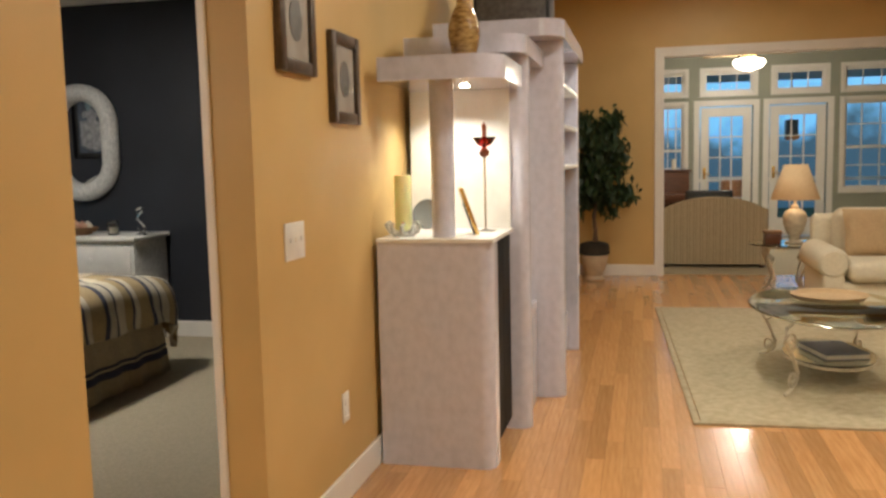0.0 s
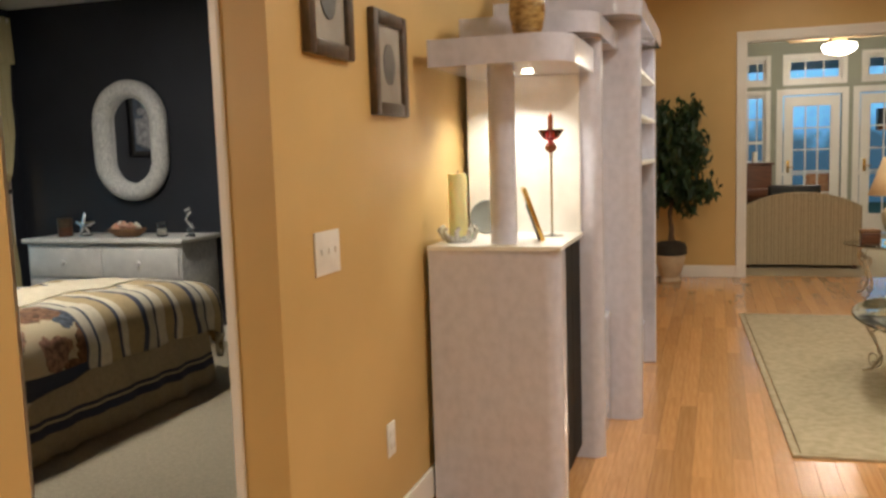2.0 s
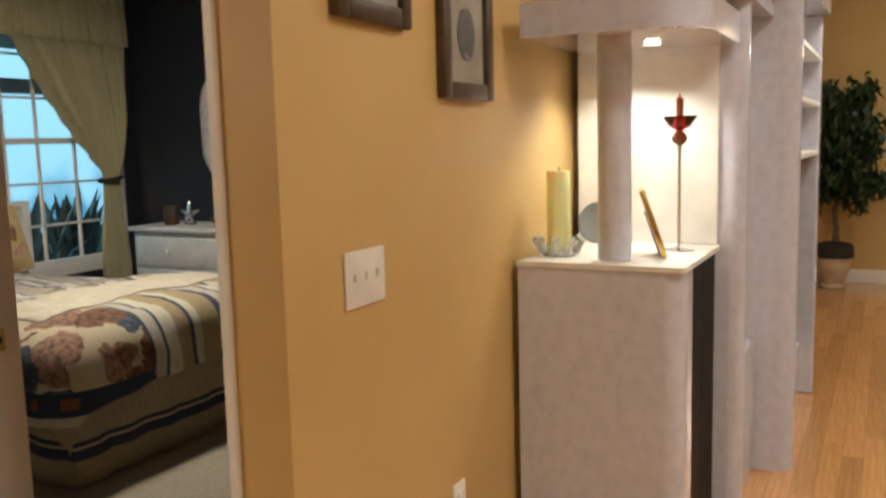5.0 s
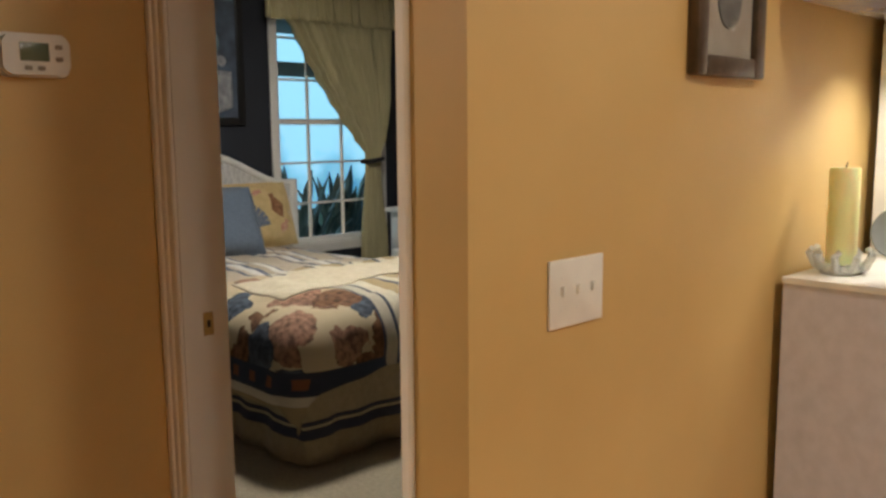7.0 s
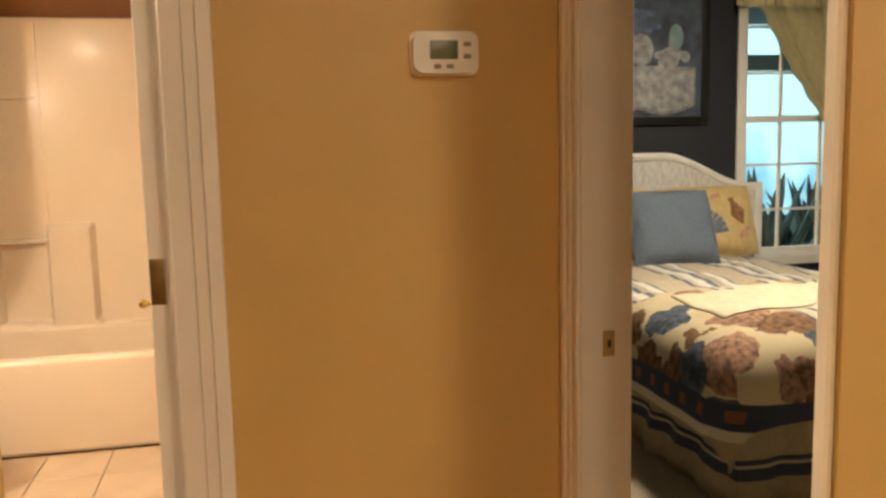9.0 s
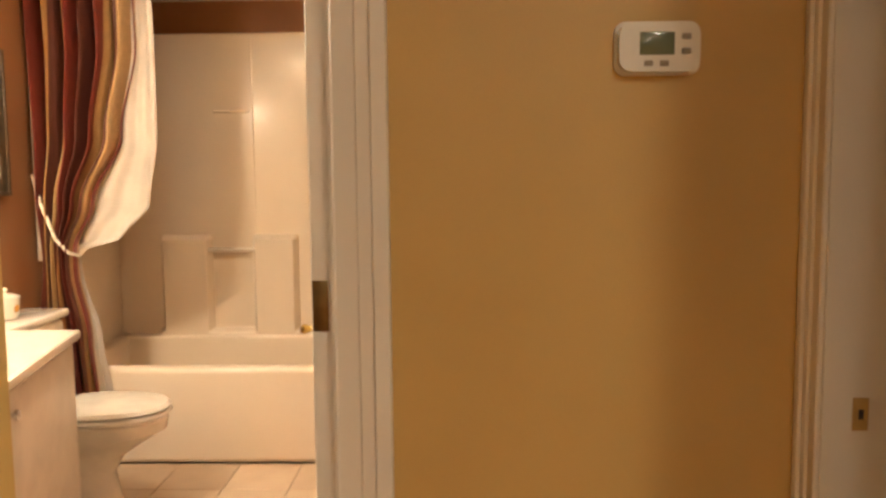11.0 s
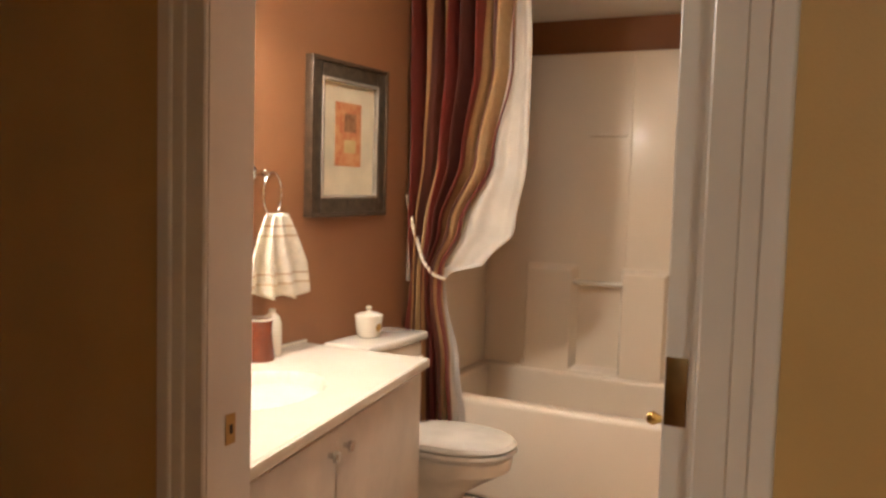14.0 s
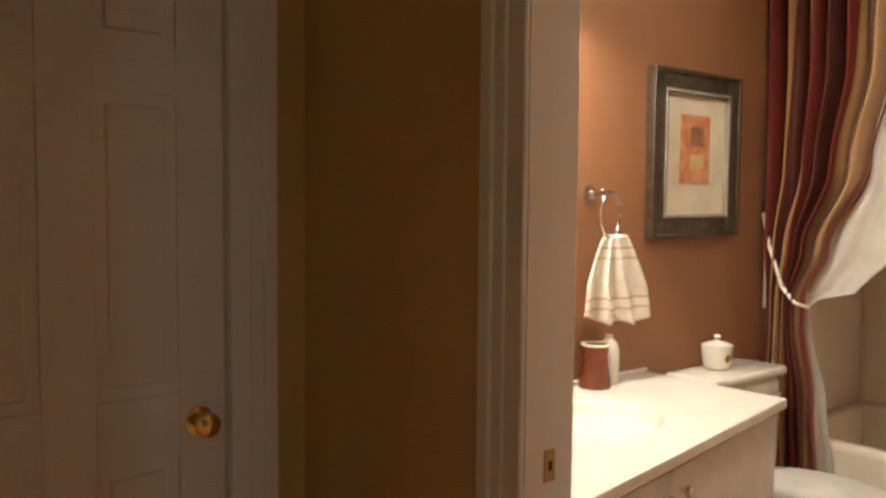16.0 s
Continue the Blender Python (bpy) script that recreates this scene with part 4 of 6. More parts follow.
def bed_pillow(at, w, h, d, rx, rz, m, label, name="pillow"):
    p = thing(name, (0, 0, 0), label, "pillow", "bed pillows")
    p.matrix_basis = Matrix.Translation(at) @ pose(0, 0, 0, 0, 0, rz) @ pose(0, 0, 0, rx, 0, 0)
    bm = pillow(w, h, d)
    bm.transform(Matrix.Translation((0, 0, h / 2)))
    part("cushion", bm, m, p)
    bm = bmesh.new()
    hw, hh = w / 2 * 0.985, h / 2 * 0.985
    loop = []
    for k in range(40):
        a = 2 * math.pi * k / 40
        ca, sa = math.cos(a), math.sin(a)
        f = 1 / max(abs(ca), abs(sa))
        f = min(f, 1.36)
        loop.append((hw * ca * f, 0, hh * sa * f + h / 2))
    part("piping", tube(bm, loop, 0.006, 6, closed=True), m, p)
    return p


sh1 = bed_pillow((-4.05, 5.57, 0.615), 0.66, 0.46, 0.16, -20, 90, M_SHAM, "ochre shell print pillow leaning on the headboard")
sh2 = bed_pillow((-4.05, 4.87, 0.615), 0.66, 0.46, 0.16, -20, 90, M_SHAM, "ochre shell print pillow behind a blue cushion")


def fan_shell(r, n=9):
    """A ribbed scallop: ribs fanning out from a hinge, over a thin backing."""
    bm = bmesh.new()
    for k in range(n):
        a = radians(-62 + 124 * k / (n - 1))
        ln = r * (1.75 - 0.25 * abs(k - (n - 1) / 2) / n)
        tube(bm, [(0, 0, -0.7 * r), (0.55 * ln * math.sin(a), 0, -0.7 * r + 0.55 * ln * math.cos(a)), (ln * math.sin(a), 0.002, -0.7 * r + ln * math.cos(a))], 0.12 * r, 6, 0.19 * r)
    bm.transform(Matrix.Diagonal((1, 0.25, 1, 1)))
    return bm


def whelk(r):
    """A spiral shell: whorls that shrink towards the tip."""
    bm = bmesh.new()
    lathe(bm, [(0.05 * r, -1.5 * r), (0.45 * r, -0.9 * r), (0.85 * r, -0.2 * r), (0.7 * r, 0.0), (0.74 * r, 0.1 * r), (0.5 * r, 0.5 * r), (0.53 * r, 0.58 * r), (0.25 * r, 1.0 * r), (0.28 * r, 1.05 * r), (0.02, 1.5 * r)], 18)
    bm.transform(Matrix.Diagonal((1, 0.25, 1, 1)))
    return bm


for sp in (sh1, sh2):
    for dx, dz, bm, m, turn in ((-0.04, 0.19, fan_shell(0.09), M_SHELLB, 18), (0.17, 0.27, whelk(0.062), M_SHELLR, -20), (0.20, 0.12, whelk(0.035), M_SHELLC, 35), (-0.21, 0.33, fan_shell(0.04), M_SHELLC, -30), (0.03, 0.37, whelk(0.026), M_SHELLC, 70)):
        puff = 0.08 * ((1 - (dx / 0.33) ** 4) * (1 - ((dz - 0.23) / 0.23) ** 4)) ** 0.5
        bm.transform(Matrix.Translation((dx, -puff - 0.003, dz)) @ Matrix.Rotation(radians(turn), 4, "Y"))
        part("shell_print", bm, m, sp)
bed_pillow((-3.80, 5.20, 0.615), 0.54, 0.47, 0.17, -24, 88, M_BLUE, "plain slate blue square cushion", "cushion")

# dresser with its ornaments
dr = thing("dresser", (-3.175, 6.80, 0.004), "long white wicker dresser with round knobs", "dresser")
part("body", bx(-0.675, 0.675, -0.21, 0.24, 0.06, 0.80, bev=0.006), M_WICKER, dr)
part("top_board", bx(-0.705, 0.705, -0.245, 0.25, 0.80, 0.835, bev=0.012, seg=3), M_WHITE, dr)
for gx in (-0.64, 0.64):
    for gy in (-0.18, 0.2):
        part("foot", bx(gx - 0.03, gx + 0.03, gy - 0.03, gy + 0.03, 0, 0.06), M_WHITE, dr, smooth=False)
for i in range(2):
    for j in range(3):
        x0, z0 = -0.65 + i * 0.655, 0.55 - j * 0.235
        dw = part("drawer", bx(x0, x0 + 0.645, -0.225, -0.205, z0, z0 + 0.21, bev=0.010), M_WHITE, dr)
        for kx in (x0 + 0.322,):
            bm = bmesh.new()
            lathe(bm, [(0.01, 0), (0.008, 0.012), (0.02, 0.02), (0.018, 0.032), (0, 0.036)], 16)
            bm.transform(Matrix.Translation((kx, -0.225, z0 + 0.11)) @ Matrix.Rotation(radians(90), 4, "X"))
            part("knob", bm, M_WHITE, dw)

DZ = 0.839
mir = thing("wall_mirror", (-3.19, 7.058, 1.55), "oval mirror in a thick white frame on a charcoal wall", "mirror")


def stadium(hw, hz, n=48):
    pts = []
    for k in range(n):
        a = 2 * math.pi * k / n
        c, s = math.cos(a), math.sin(a)
        pts.append((hw * c, (hz - hw) * (1 if s > 0.001 else -1 if s < -0.001 else 0) + hw * s))
    return pts


part("frame", tube(bmesh.new(), [(x, -0.04, z) for x, z in stadium(0.262, 0.395)], 0.068, 12, closed=True), M_WICKER, mir)
bm = bmesh.new()
f0 = bm.faces.new([bm.verts.new((x, -0.02, z)) for x, z in stadium(0.24, 0.37)])
r = bmesh.ops.extrude_face_region(bm, geom=[f0])
bmesh.ops.translate(bm, verts=[v for v in r["geom"] if isinstance(v, bmesh.types.BMVert)], vec=(0, 0.012, 0))
part("glass", bm, M_MIRROR, mir, "silvered mirror glass", smooth=False)

sf = thing("starfish", (-3.44, 6.74, DZ), "silver starfish ornament on the dresser", "ornament")
bm = bmesh.new()
for k in range(5):
    a = math.pi / 2 + k * 2 * math.pi / 5
    tube(bm, [(0, 0, 0.085), (0.05 * math.cos(a), 0, 0.085 + 0.05 * math.sin(a)), (0.095 * math.cos(a), 0.005, 0.085 + 0.095 * math.sin(a))], 0.026, 8, 0.006)
part("body", bm, M_SILVER, sf)
part("base", bx(-0.04, 0.04, -0.02, 0.02, 0, 0.014, bev=0.003), M_SILVER, sf)
jr = thing("candle_jar", (-3.64, 6.76, DZ), "dark jar with a pale label and lid", "jar")
bm = bmesh.new()
lathe(bm, [(0.05, 0), (0.055, 0.01), (0.055, 0.07)], 24)
part("jar", bm, M_PIANO, jr)
bm = bmesh.new()
lathe(bm, [(0.056, 0.0702), (0.058, 0.13), (0.05, 0.14)], 24)
part("lid", bm, M_SILV, jr)
bk = thing("shell_basket", (-3.06, 6.74, DZ), "woven oval basket of seashells", "basket")
bm = bmesh.new()
lathe(bm, [(0.09, 0), (0.14, 0.03), (0.16, 0.06), (0.15, 0.062), (0.12, 0.03), (0, 0.02)], 28, sy=0.6)
part("basket", bm, M_BASKET, bk)
for k in range(7):
    bm = bmesh.new()
    a = k * 0.9
    lathe(bm, [(0.0, 0), (0.03, 0.012), (0.032, 0.025), (0.016, 0.045), (0.003, 0.06)], 12, (0.09 * math.cos(a * 2) * (k > 0), 0.03 * math.sin(a * 3), 0.035 + 0.004 * k), sx=1.3)
    part("seashell", bm, M_PAPER if k % 2 else M_SHELLC, bk)
gj = thing("glass_jar", (-2.76, 6.74, DZ), "small clear glass candle jar", "jar")
bm = bmesh.new()
lathe(bm, [(0.035, 0), (0.04, 0.008), (0.04, 0.10), (0.036, 0.102), (0.036, 0.012), (0, 0.011)], 24)
part("jar", bm, M_GLASS, gj)
bm = bmesh.new()
lathe(bm, [(0.033, 0.013), (0.033, 0.06), (0, 0.061)], 20)
part("wax", bm, M_PAPER, gj)
so = thing("seahorse", (-2.52, 6.74, DZ), "silver seahorse figure on a small foot", "ornament")
bm = tube(bmesh.new(), [(0, 0, 0.01), (0.02, 0, 0.03), (0.03, 0, 0.06), (0.0, 0, 0.09), (-0.03, 0, 0.12), (-0.015, 0, 0.16), (0.015, 0, 0.18), (0.02, 0, 0.20), (0.0, 0, 0.205), (-0.035, 0, 0.19)], 0.012, 10, 0.009)
tube(bm, [(0.02, 0, 0.03), (-0.01, 0, 0.025), (-0.03, 0, 0.05), (-0.01, 0, 0.07)], 0.010, 8, 0.005)
part("body", bm, M_SILVER, so)
bm = bmesh.new()
lathe(bm, [(0.04, 0), (0.04, 0.01), (0.03, 0.014)], 20)
part("base", bm, M_SILVER, so)

# bedroom window with its curtain
def sash_window(name, along, u0, u1, v, z0, z1, cols, rows, label, rail=None, fw=0.045, casing_w=0.065, inward=1, back=0.05, heights=None):
    """A window in an opening: frame, casing, muntins and panes. along: the wall's axis; v: its inner face; inward: the room's side."""
    w = thing(name, (0, 0, 0), label, "window")
    w["kind"] = "structure"

    def b(ua, ub, va, vb, za, zb, bev=0.0):
        lo, hi = sorted((v + inward * va, v + inward * vb))
        return bx(ua, ub, lo, hi, za, zb, bev=bev, seg=1) if along == "x" else bx(lo, hi, ua, ub, za, zb, bev=bev, seg=1)
    for a, c, za, zb in ((u0, u0 + fw, z0, z1), (u1 - fw, u1, z0, z1), (u0 + fw, u1 - fw, z0, z0 + fw), (u0 + fw, u1 - fw, z1 - fw, z1)):
        part("window_frame", b(a, c, -back - 0.05, -back, za, zb), M_TRIM, w, smooth=False)
    for a, c, za, zb in ((u0 - casing_w, u0, z0 - casing_w, z1 + casing_w), (u1, u1 + casing_w, z0 - casing_w, z1 + casing_w), (u0, u1, z0 - casing_w, z0), (u0, u1, z1, z1 + casing_w)):
        part("window_casing", b(a, c, 0.0, 0.02, za, zb, 0.003), M_TRIM, w, smooth=False)
    for a, c, za, zb in ((u0 - 0.002, u0 + 0.012, z0, z1), (u1 - 0.012, u1 + 0.002, z0, z1), (u0 + 0.012, u1 - 0.012, z0 - 0.002, z0 + 0.012), (u0 + 0.012, u1 - 0.012, z1 - 0.012, z1 + 0.002)):
        part("window_reveal", b(a, c, -0.118, 0.0, za, zb), M_TRIM, w, smooth=False)
    if rail:
        part("meeting_rail", b(u0 + fw, u1 - fw, -back - 0.05, -back + 0.004, rail - 0.022, rail + 0.022), M_TRIM, w, smooth=False)
    for i in range(1, cols):
        uu = u0 + (u1 - u0) * i / cols
        part("muntin", b(uu - 0.009, uu + 0.009, -back - 0.035, -back - 0.012, z0 + fw, z1 - fw), M_TRIM, w, smooth=False)
    zs = heights or [z0 + fw + (z1 - z0 - 2 * fw) * j / rows for j in range(1, rows)]
    for zz in zs:
        if not rail or abs(zz - rail) > 0.1:
            part("muntin", b(u0 + fw, u1 - fw, -back - 0.034, -back - 0.013, zz - 0.009, zz + 0.009), M_TRIM, w, smooth=False)
    pn = part("pane", b(u0 + fw, u1 - fw, -back - 0.027, -back - 0.021, z0 + fw, z1 - fw), M_PANE, w, smooth=False)
    pn.visible_shadow = False
    return w


sash_window("window_1", "y", WIN[0], WIN[1], -4.3, WIN[2], WIN[3], 3, 4, "white double hung window with muntins, dusk outside", rail=1.475, heights=[0.865, 1.17, 1.78, 2.08])

cu = thing("window_curtain", (-4.22, 6.45, 0), "sage gold curtain tied back at the side of the window", "curtain")


def interp(rows, z):
    for (za, *a), (zb, *b) in zip(rows, rows[1:]):
        if za >= z >= zb:
            t = (za - z) / (za - zb)
            t = t * t * (3 - 2 * t)
            return [p + (q - p) * t for p, q in zip(a, b)]
    return list(rows[-1][1:])


def curtain_mesh(rows, z0, z1, folds, amp, nu=120, nv=50, along="y", seed=0.0):
    """A hanging cloth; rows hold height, near edge, far edge, depth shift, from top to bottom."""
    def f(u, v):
        z = z1 + (z0 - z1) * v
        a, b, d = interp(rows, z)
        wd = b - a
        s = a + wd * u
        k = amp * (0.45 + 0.55 * min(1, wd / 0.5))
        q = d + k * math.sin(u * folds * 2 * math.pi + 0.6 * math.sin(3 * z + seed)) + 0.3 * k * math.sin(u * folds * 4.6 * math.pi + 2 * z)
        return (q, s, z) if along == "y" else (s, q, z)
    return sheet(f, nu, nv)


rows = [(2.28, -0.56, 0.50, 0.0), (2.1, -0.42, 0.50, 0.0), (1.95, -0.33, 0.50, 0.0), (1.8, -0.24, 0.49, 0.01), (1.65, -0.14, 0.47, 0.02), (1.5, -0.03, 0.44, 0.02), (1.36, 0.08, 0.40, 0.03), (1.22, 0.19, 0.34, 0.03), (1.12, 0.19, 0.34, 0.03), (0.5, 0.16, 0.42, 0.0), (0.02, 0.14, 0.44, 0.0)]
solid(part("curtain_panel", curtain_mesh(rows, 0.02, 2.28, 11, 0.028), M_CURT, cu), 0.004)
bm = tube(bmesh.new(), [(0.06 * math.cos(a) + 0.03, 0.26 + 0.09 * math.sin(a), 1.18 + 0.012 * math.sin(a)) for a in [2 * math.pi * k / 20 for k in range(20)]], 0.018, 8, closed=True)
part("tieback", bm, M_BLACK, cu, "dark cord tieback")
vl = thing("valance", (-4.2, 6.40, 2.19), "gathered sage gold valance over the window", "valance")
solid(part("cloth", curtain_mesh([(0.35, -0.62, 0.56, 0.0), (-0.01, -0.62, 0.56, 0.02)], -0.01, 0.35, 15, 0.022, 160, 10), M_CURT, vl), 0.004)
part("rod", bx(-0.05, 0.0, -0.62, 0.56, 0.31, 0.345, bev=0.006), M_TRIM, vl)

bp = thing("still_life_picture", (-4.298, 5.06, 1.98), "large dark framed still life of shells on a white cloth", "picture", rz=-90)
W, H = 1.18, 1.06
for s in (-1, 1):
    part("frame_side", bx(s * W / 2 - 0.05 * (s > 0), s * W / 2 + 0.05 * (s < 0), 0, 0.03, -H / 2, H / 2, bev=0.006), M_BLACK, bp)
    part("frame_rail", bx(-W / 2 + 0.05, W / 2 - 0.05, 0, 0.0295, s * H / 2 - 0.05 * (s > 0), s * H / 2 + 0.05 * (s < 0), bev=0.006), M_BLACK, bp)
part("canvas", bx(-W / 2 + 0.045, W / 2 - 0.045, 0.003, 0.012, -H / 2 + 0.045, H / 2 - 0.045), M_PRINT, bp, smooth=False)


def cloth_pt(u, v):
    drop = 0.24 + 0.05 * abs(math.sin(u * 7.5)) + 0.03 * math.sin(u * 3)
    return (-0.50 + 0.96 * u, 0.0135 + 0.0015 * math.sin(u * 40), -0.17 - drop * v + 0.012 * math.sin(u * 5))


solid(part("painted_cloth", sheet(cloth_pt, 60, 8), M_PRINTW, bp, "white lace cloth in the painting"), 0.002)
random.seed(21)
for dx, dz, w, h, m, n in ((0.02, 0.15, 0.16, 0.16, M_PRINTB, 46), (0.33, -0.10, 0.11, 0.06, M_PRINTW, 20), (-0.30, -0.10, 0.13, 0.05, M_PRINTW, 20)):
    for i in range(n):
        bm = bmesh.new()
        r = random.uniform(0.022, 0.042)
        lathe(bm, [(r, 0), (r * 0.8, 0.002), (0.0, 0.003)], 8)
        bm.transform(Matrix.Translation((-dx + random.gauss(0, w * 0.55), 0.0145 + 0.00002 * i, dz + random.gauss(0, h * 0.55))) @ Matrix.Rotation(radians(90), 4, "X") @ Matrix.Diagonal((1, random.uniform(0.6, 1.1), 1, 1)))
        part("painted_bloom", bm, m, bp, smooth=False)
M_PRINTT = mat("still life teal", (0.16, 0.26, 0.29), (0.26, 0.34, 0.36), 14, 0.4)
for dx, dz, w, h, m in ((0.12, -0.06, 0.085, 0.10, M_PRINTW), (-0.12, -0.02, 0.075, 0.14, M_PRINTT), (-0.12, 0.13, 0.03, 0.06, M_PRINTT), (0.36, 0.02, 0.05, 0.08, M_PRINTT)):
    bm = bmesh.new()
    lathe(bm, [(1, 0), (0.9, 0.002), (0.0, 0.004)], 20)
    bm.transform(Matrix.Translation((-dx, 0.0175, dz)) @ Matrix.Rotation(radians(90), 4, "X") @ Matrix.Diagonal((w, h, 1, 1)))
    part("painted_vase", bm, m, bp, smooth=False)
part("painted_sill", bx(-0.53, 0.53, 0.0122, 0.0128, 0.30, 0.33), M_PRINTT, bp, smooth=False)

# ---- bathroom ----
tub = thing("bathtub", (-3.62, 1.78, 0), "biscuit acrylic bathtub with a moulded wall surround", "bathtub")
bm = bmesh.new()
box(bm, 0.30, 0.38, -0.85, 0.85, 0.0, 0.45, bev=0.03, seg=4)
box(bm, -0.42, -0.312, -0.85, 0.85, 0.0, 0.456, bev=0.02, seg=3)
box(bm, -0.36, 0.32, -0.85, -0.77, 0.0, 0.45, bev=0.02, seg=3)
box(bm, -0.36, 0.32, 0.77, 0.85, 0.0, 0.45, bev=0.02, seg=3)
box(bm, -0.36, 0.32, -0.80, 0.80, 0.0, 0.10)
part("basin", bm, M_TUB, tub)
bm = bx(-0.42, -0.385, -0.85, 0.85, 0.452, 2.05, bev=0.008, seg=3)
sur = part("surround", bm, M_TUB, tub, "moulded biscuit wall surround")
part("end_panel", bx(-0.384, 0.38, -0.85, -0.825, 0.452, 2.05, bev=0.006), M_TUB, sur)
part("end_panel", bx(-0.384, 0.38, 0.825, 0.85, 0.452, 2.05, bev=0.006), M_TUB, sur)


def ease(x, a, b):
    t = max(0.0, min(1.0, (x - a) / (b - a)))
    return t * t * (3 - 2 * t)


def relief_pt(u, v):
    """Moulded ledges on either side of a recess, low on the long wall of the surround."""
    y, z = -0.80 + 1.60 * u, 0.453 + 0.60 * v
    left = ease(y, -0.60, -0.575) * (1 - ease(y, -0.345, -0.32))
    right = ease(y, -0.105, -0.08) * (1 - ease(y, 0.12, 0.145))
    ledge = max(left, right) * (1 - ease(z, 0.965, 0.995))
    foot = (1 - ease(z, 0.465, 0.49)) * ease(y, -0.62, -0.60) * (1 - ease(y, 0.145, 0.165))
    return (-0.3845 + 0.055 * max(ledge, foot), y, z)


part("moulded_ledge", sheet(relief_pt, 200, 70), M_TUB, sur)
part("moulded_shelf", bx(-0.386, -0.374, -0.29, -0.10, 1.635, 1.650, bev=0.005, seg=3), M_TUB, sur)
# Thin upright bead on the long wall, above the right ledge.
part("upright_bead", tube(bmesh.new(), [(-0.386, -0.085, 1.0), (-0.386, -0.085, 2.03)], 0.005, 8), M_TUB, sur)
bm = tube(bmesh.new(), [(-0.345, -0.335, 0.915), (-0.345, -0.085, 0.915)], 0.011, 10)
part("grab_bar", bm, M_PORC, sur, "glossy moulded grab bar")

def splay(bm):
    """Lets the front of the vanity run out towards the door, so that it is deeper at that end."""
    for v in bm.verts:
        if v.co.y > 0.05:
            v.co.y += 0.178 * (v.co.x + 0.6) - 0.025
    return bm


van = thing("vanity_cabinet", (-1.80, 1.18, 0), "white laminate vanity cabinet with small round knobs", "cabinet")
part("body", splay(bx(-0.585, 0.60, -0.25, 0.265, 0.09, 0.755)), M_VAN, van, smooth=False)
part("toe_kick", splay(bx(-0.585, 0.60, -0.25, 0.17, 0, 0.09)), M_VAN, van, smooth=False)
for x0, x1, kx in ((-0.575, 0.105, 0.062), (0.111, 0.595, 0.155)):
    d = part("door", splay(bx(x0, x1, 0.265, 0.283, 0.11, 0.745, bev=0.003)), M_VAN, van)
    bm = bmesh.new()
    lathe(bm, [(0.008, 0), (0.007, 0.012), (0.016, 0.018), (0.014, 0.028), (0, 0.031)], 16)
    bm.transform(Matrix.Translation((kx, 0.283, 0.685)) @ Matrix.Rotation(radians(-90), 4, "X"))
    part("knob", splay(bm), M_SILVER, d, "brushed round knob")
ct = thing("bathroom_countertop", (-1.80, 1.18, 0.757), "cream cultured marble vanity top with an oval basin", "countertop")


def top_pt(u, v):
    x = -0.60 + 1.205 * u
    y = -0.245 + (0.513 + 0.178 * (x + 0.6)) * v
    e = ((x - 0.06) / 0.25) ** 2 + ((y - 0.06) / 0.185) ** 2
    z = 0.033 if e > 1 else 0.033 - 0.11 * (1 - e) ** 0.6
    return (x, y, z)


bm = sheet(top_pt, 110, 60)
solid(part("slab", bm, M_COUNTER, ct), 0.02, -1)
part("front_edge", splay(bx(-0.602, 0.605, 0.288, 0.302, 0.003, 0.0335, bev=0.005)), M_COUNTER, ct)
part("side_edge", bx(-0.612, -0.598, -0.245, 0.276, 0.003, 0.0335, bev=0.005), M_COUNTER, ct)
part("backsplash", bx(-0.61, 0.605, -0.248, -0.23, 0.0335, 0.046, bev=0.004), M_COUNTER, ct)

toi = thing("toilet", (-2.74, 0.95, 0), "white porcelain toilet with a closed lid", "toilet")
part("tank", bx(-0.22, 0.22, 0.0, 0.19, 0.38, 0.74, bev=0.03, seg=4), M_PORC, toi)
part("tank_lid", bx(-0.235, 0.235, -0.005, 0.205, 0.74, 0.775, bev=0.014, seg=3), M_PORC, toi)


def ring(hw, y0, y1, z, n=40):
    c = (y0 + y1) / 2
    h = (y1 - y0) / 2
    pts = []
    for k in range(n):
        a = 2 * math.pi * k / n
        x, y = math.cos(a), math.sin(a)
        wdt = hw * (1.0 if y < 0 else 0.98)
        pts.append((wdt * (abs(x) ** 0.85) * (1 if x > 0 else -1), c + h * y, z))
    return pts


def loft(loops):
    bm = bmesh.new()
    R = [[bm.verts.new(p) for p in lp] for lp in loops]
    n = len(R[0])
    for a, b in zip(R, R[1:]):
        for k in range(n):
            j = (k + 1) % n
            bm.faces.new((a[k], a[j], b[j], b[k]))
    bm.faces.new(R[0][::-1])
    bm.faces.new(R[-1])
    return bm


part("bowl", loft([ring(0.13, 0.10, 0.50, 0.0), ring(0.12, 0.10, 0.48, 0.04), ring(0.10, 0.12, 0.46, 0.15), ring(0.115, 0.12, 0.50, 0.22), ring(0.15, 0.14, 0.60, 0.285), ring(0.183, 0.155, 0.668, 0.325), ring(0.188, 0.16, 0.678, 0.375), ring(0.18, 0.165, 0.67, 0.385)]), M_PORC, toi)
part("seat", loft([ring(0.185, 0.20, 0.685, 0.387), ring(0.192, 0.195, 0.692, 0.395), ring(0.188, 0.20, 0.688, 0.407)]), M_PORC, toi)
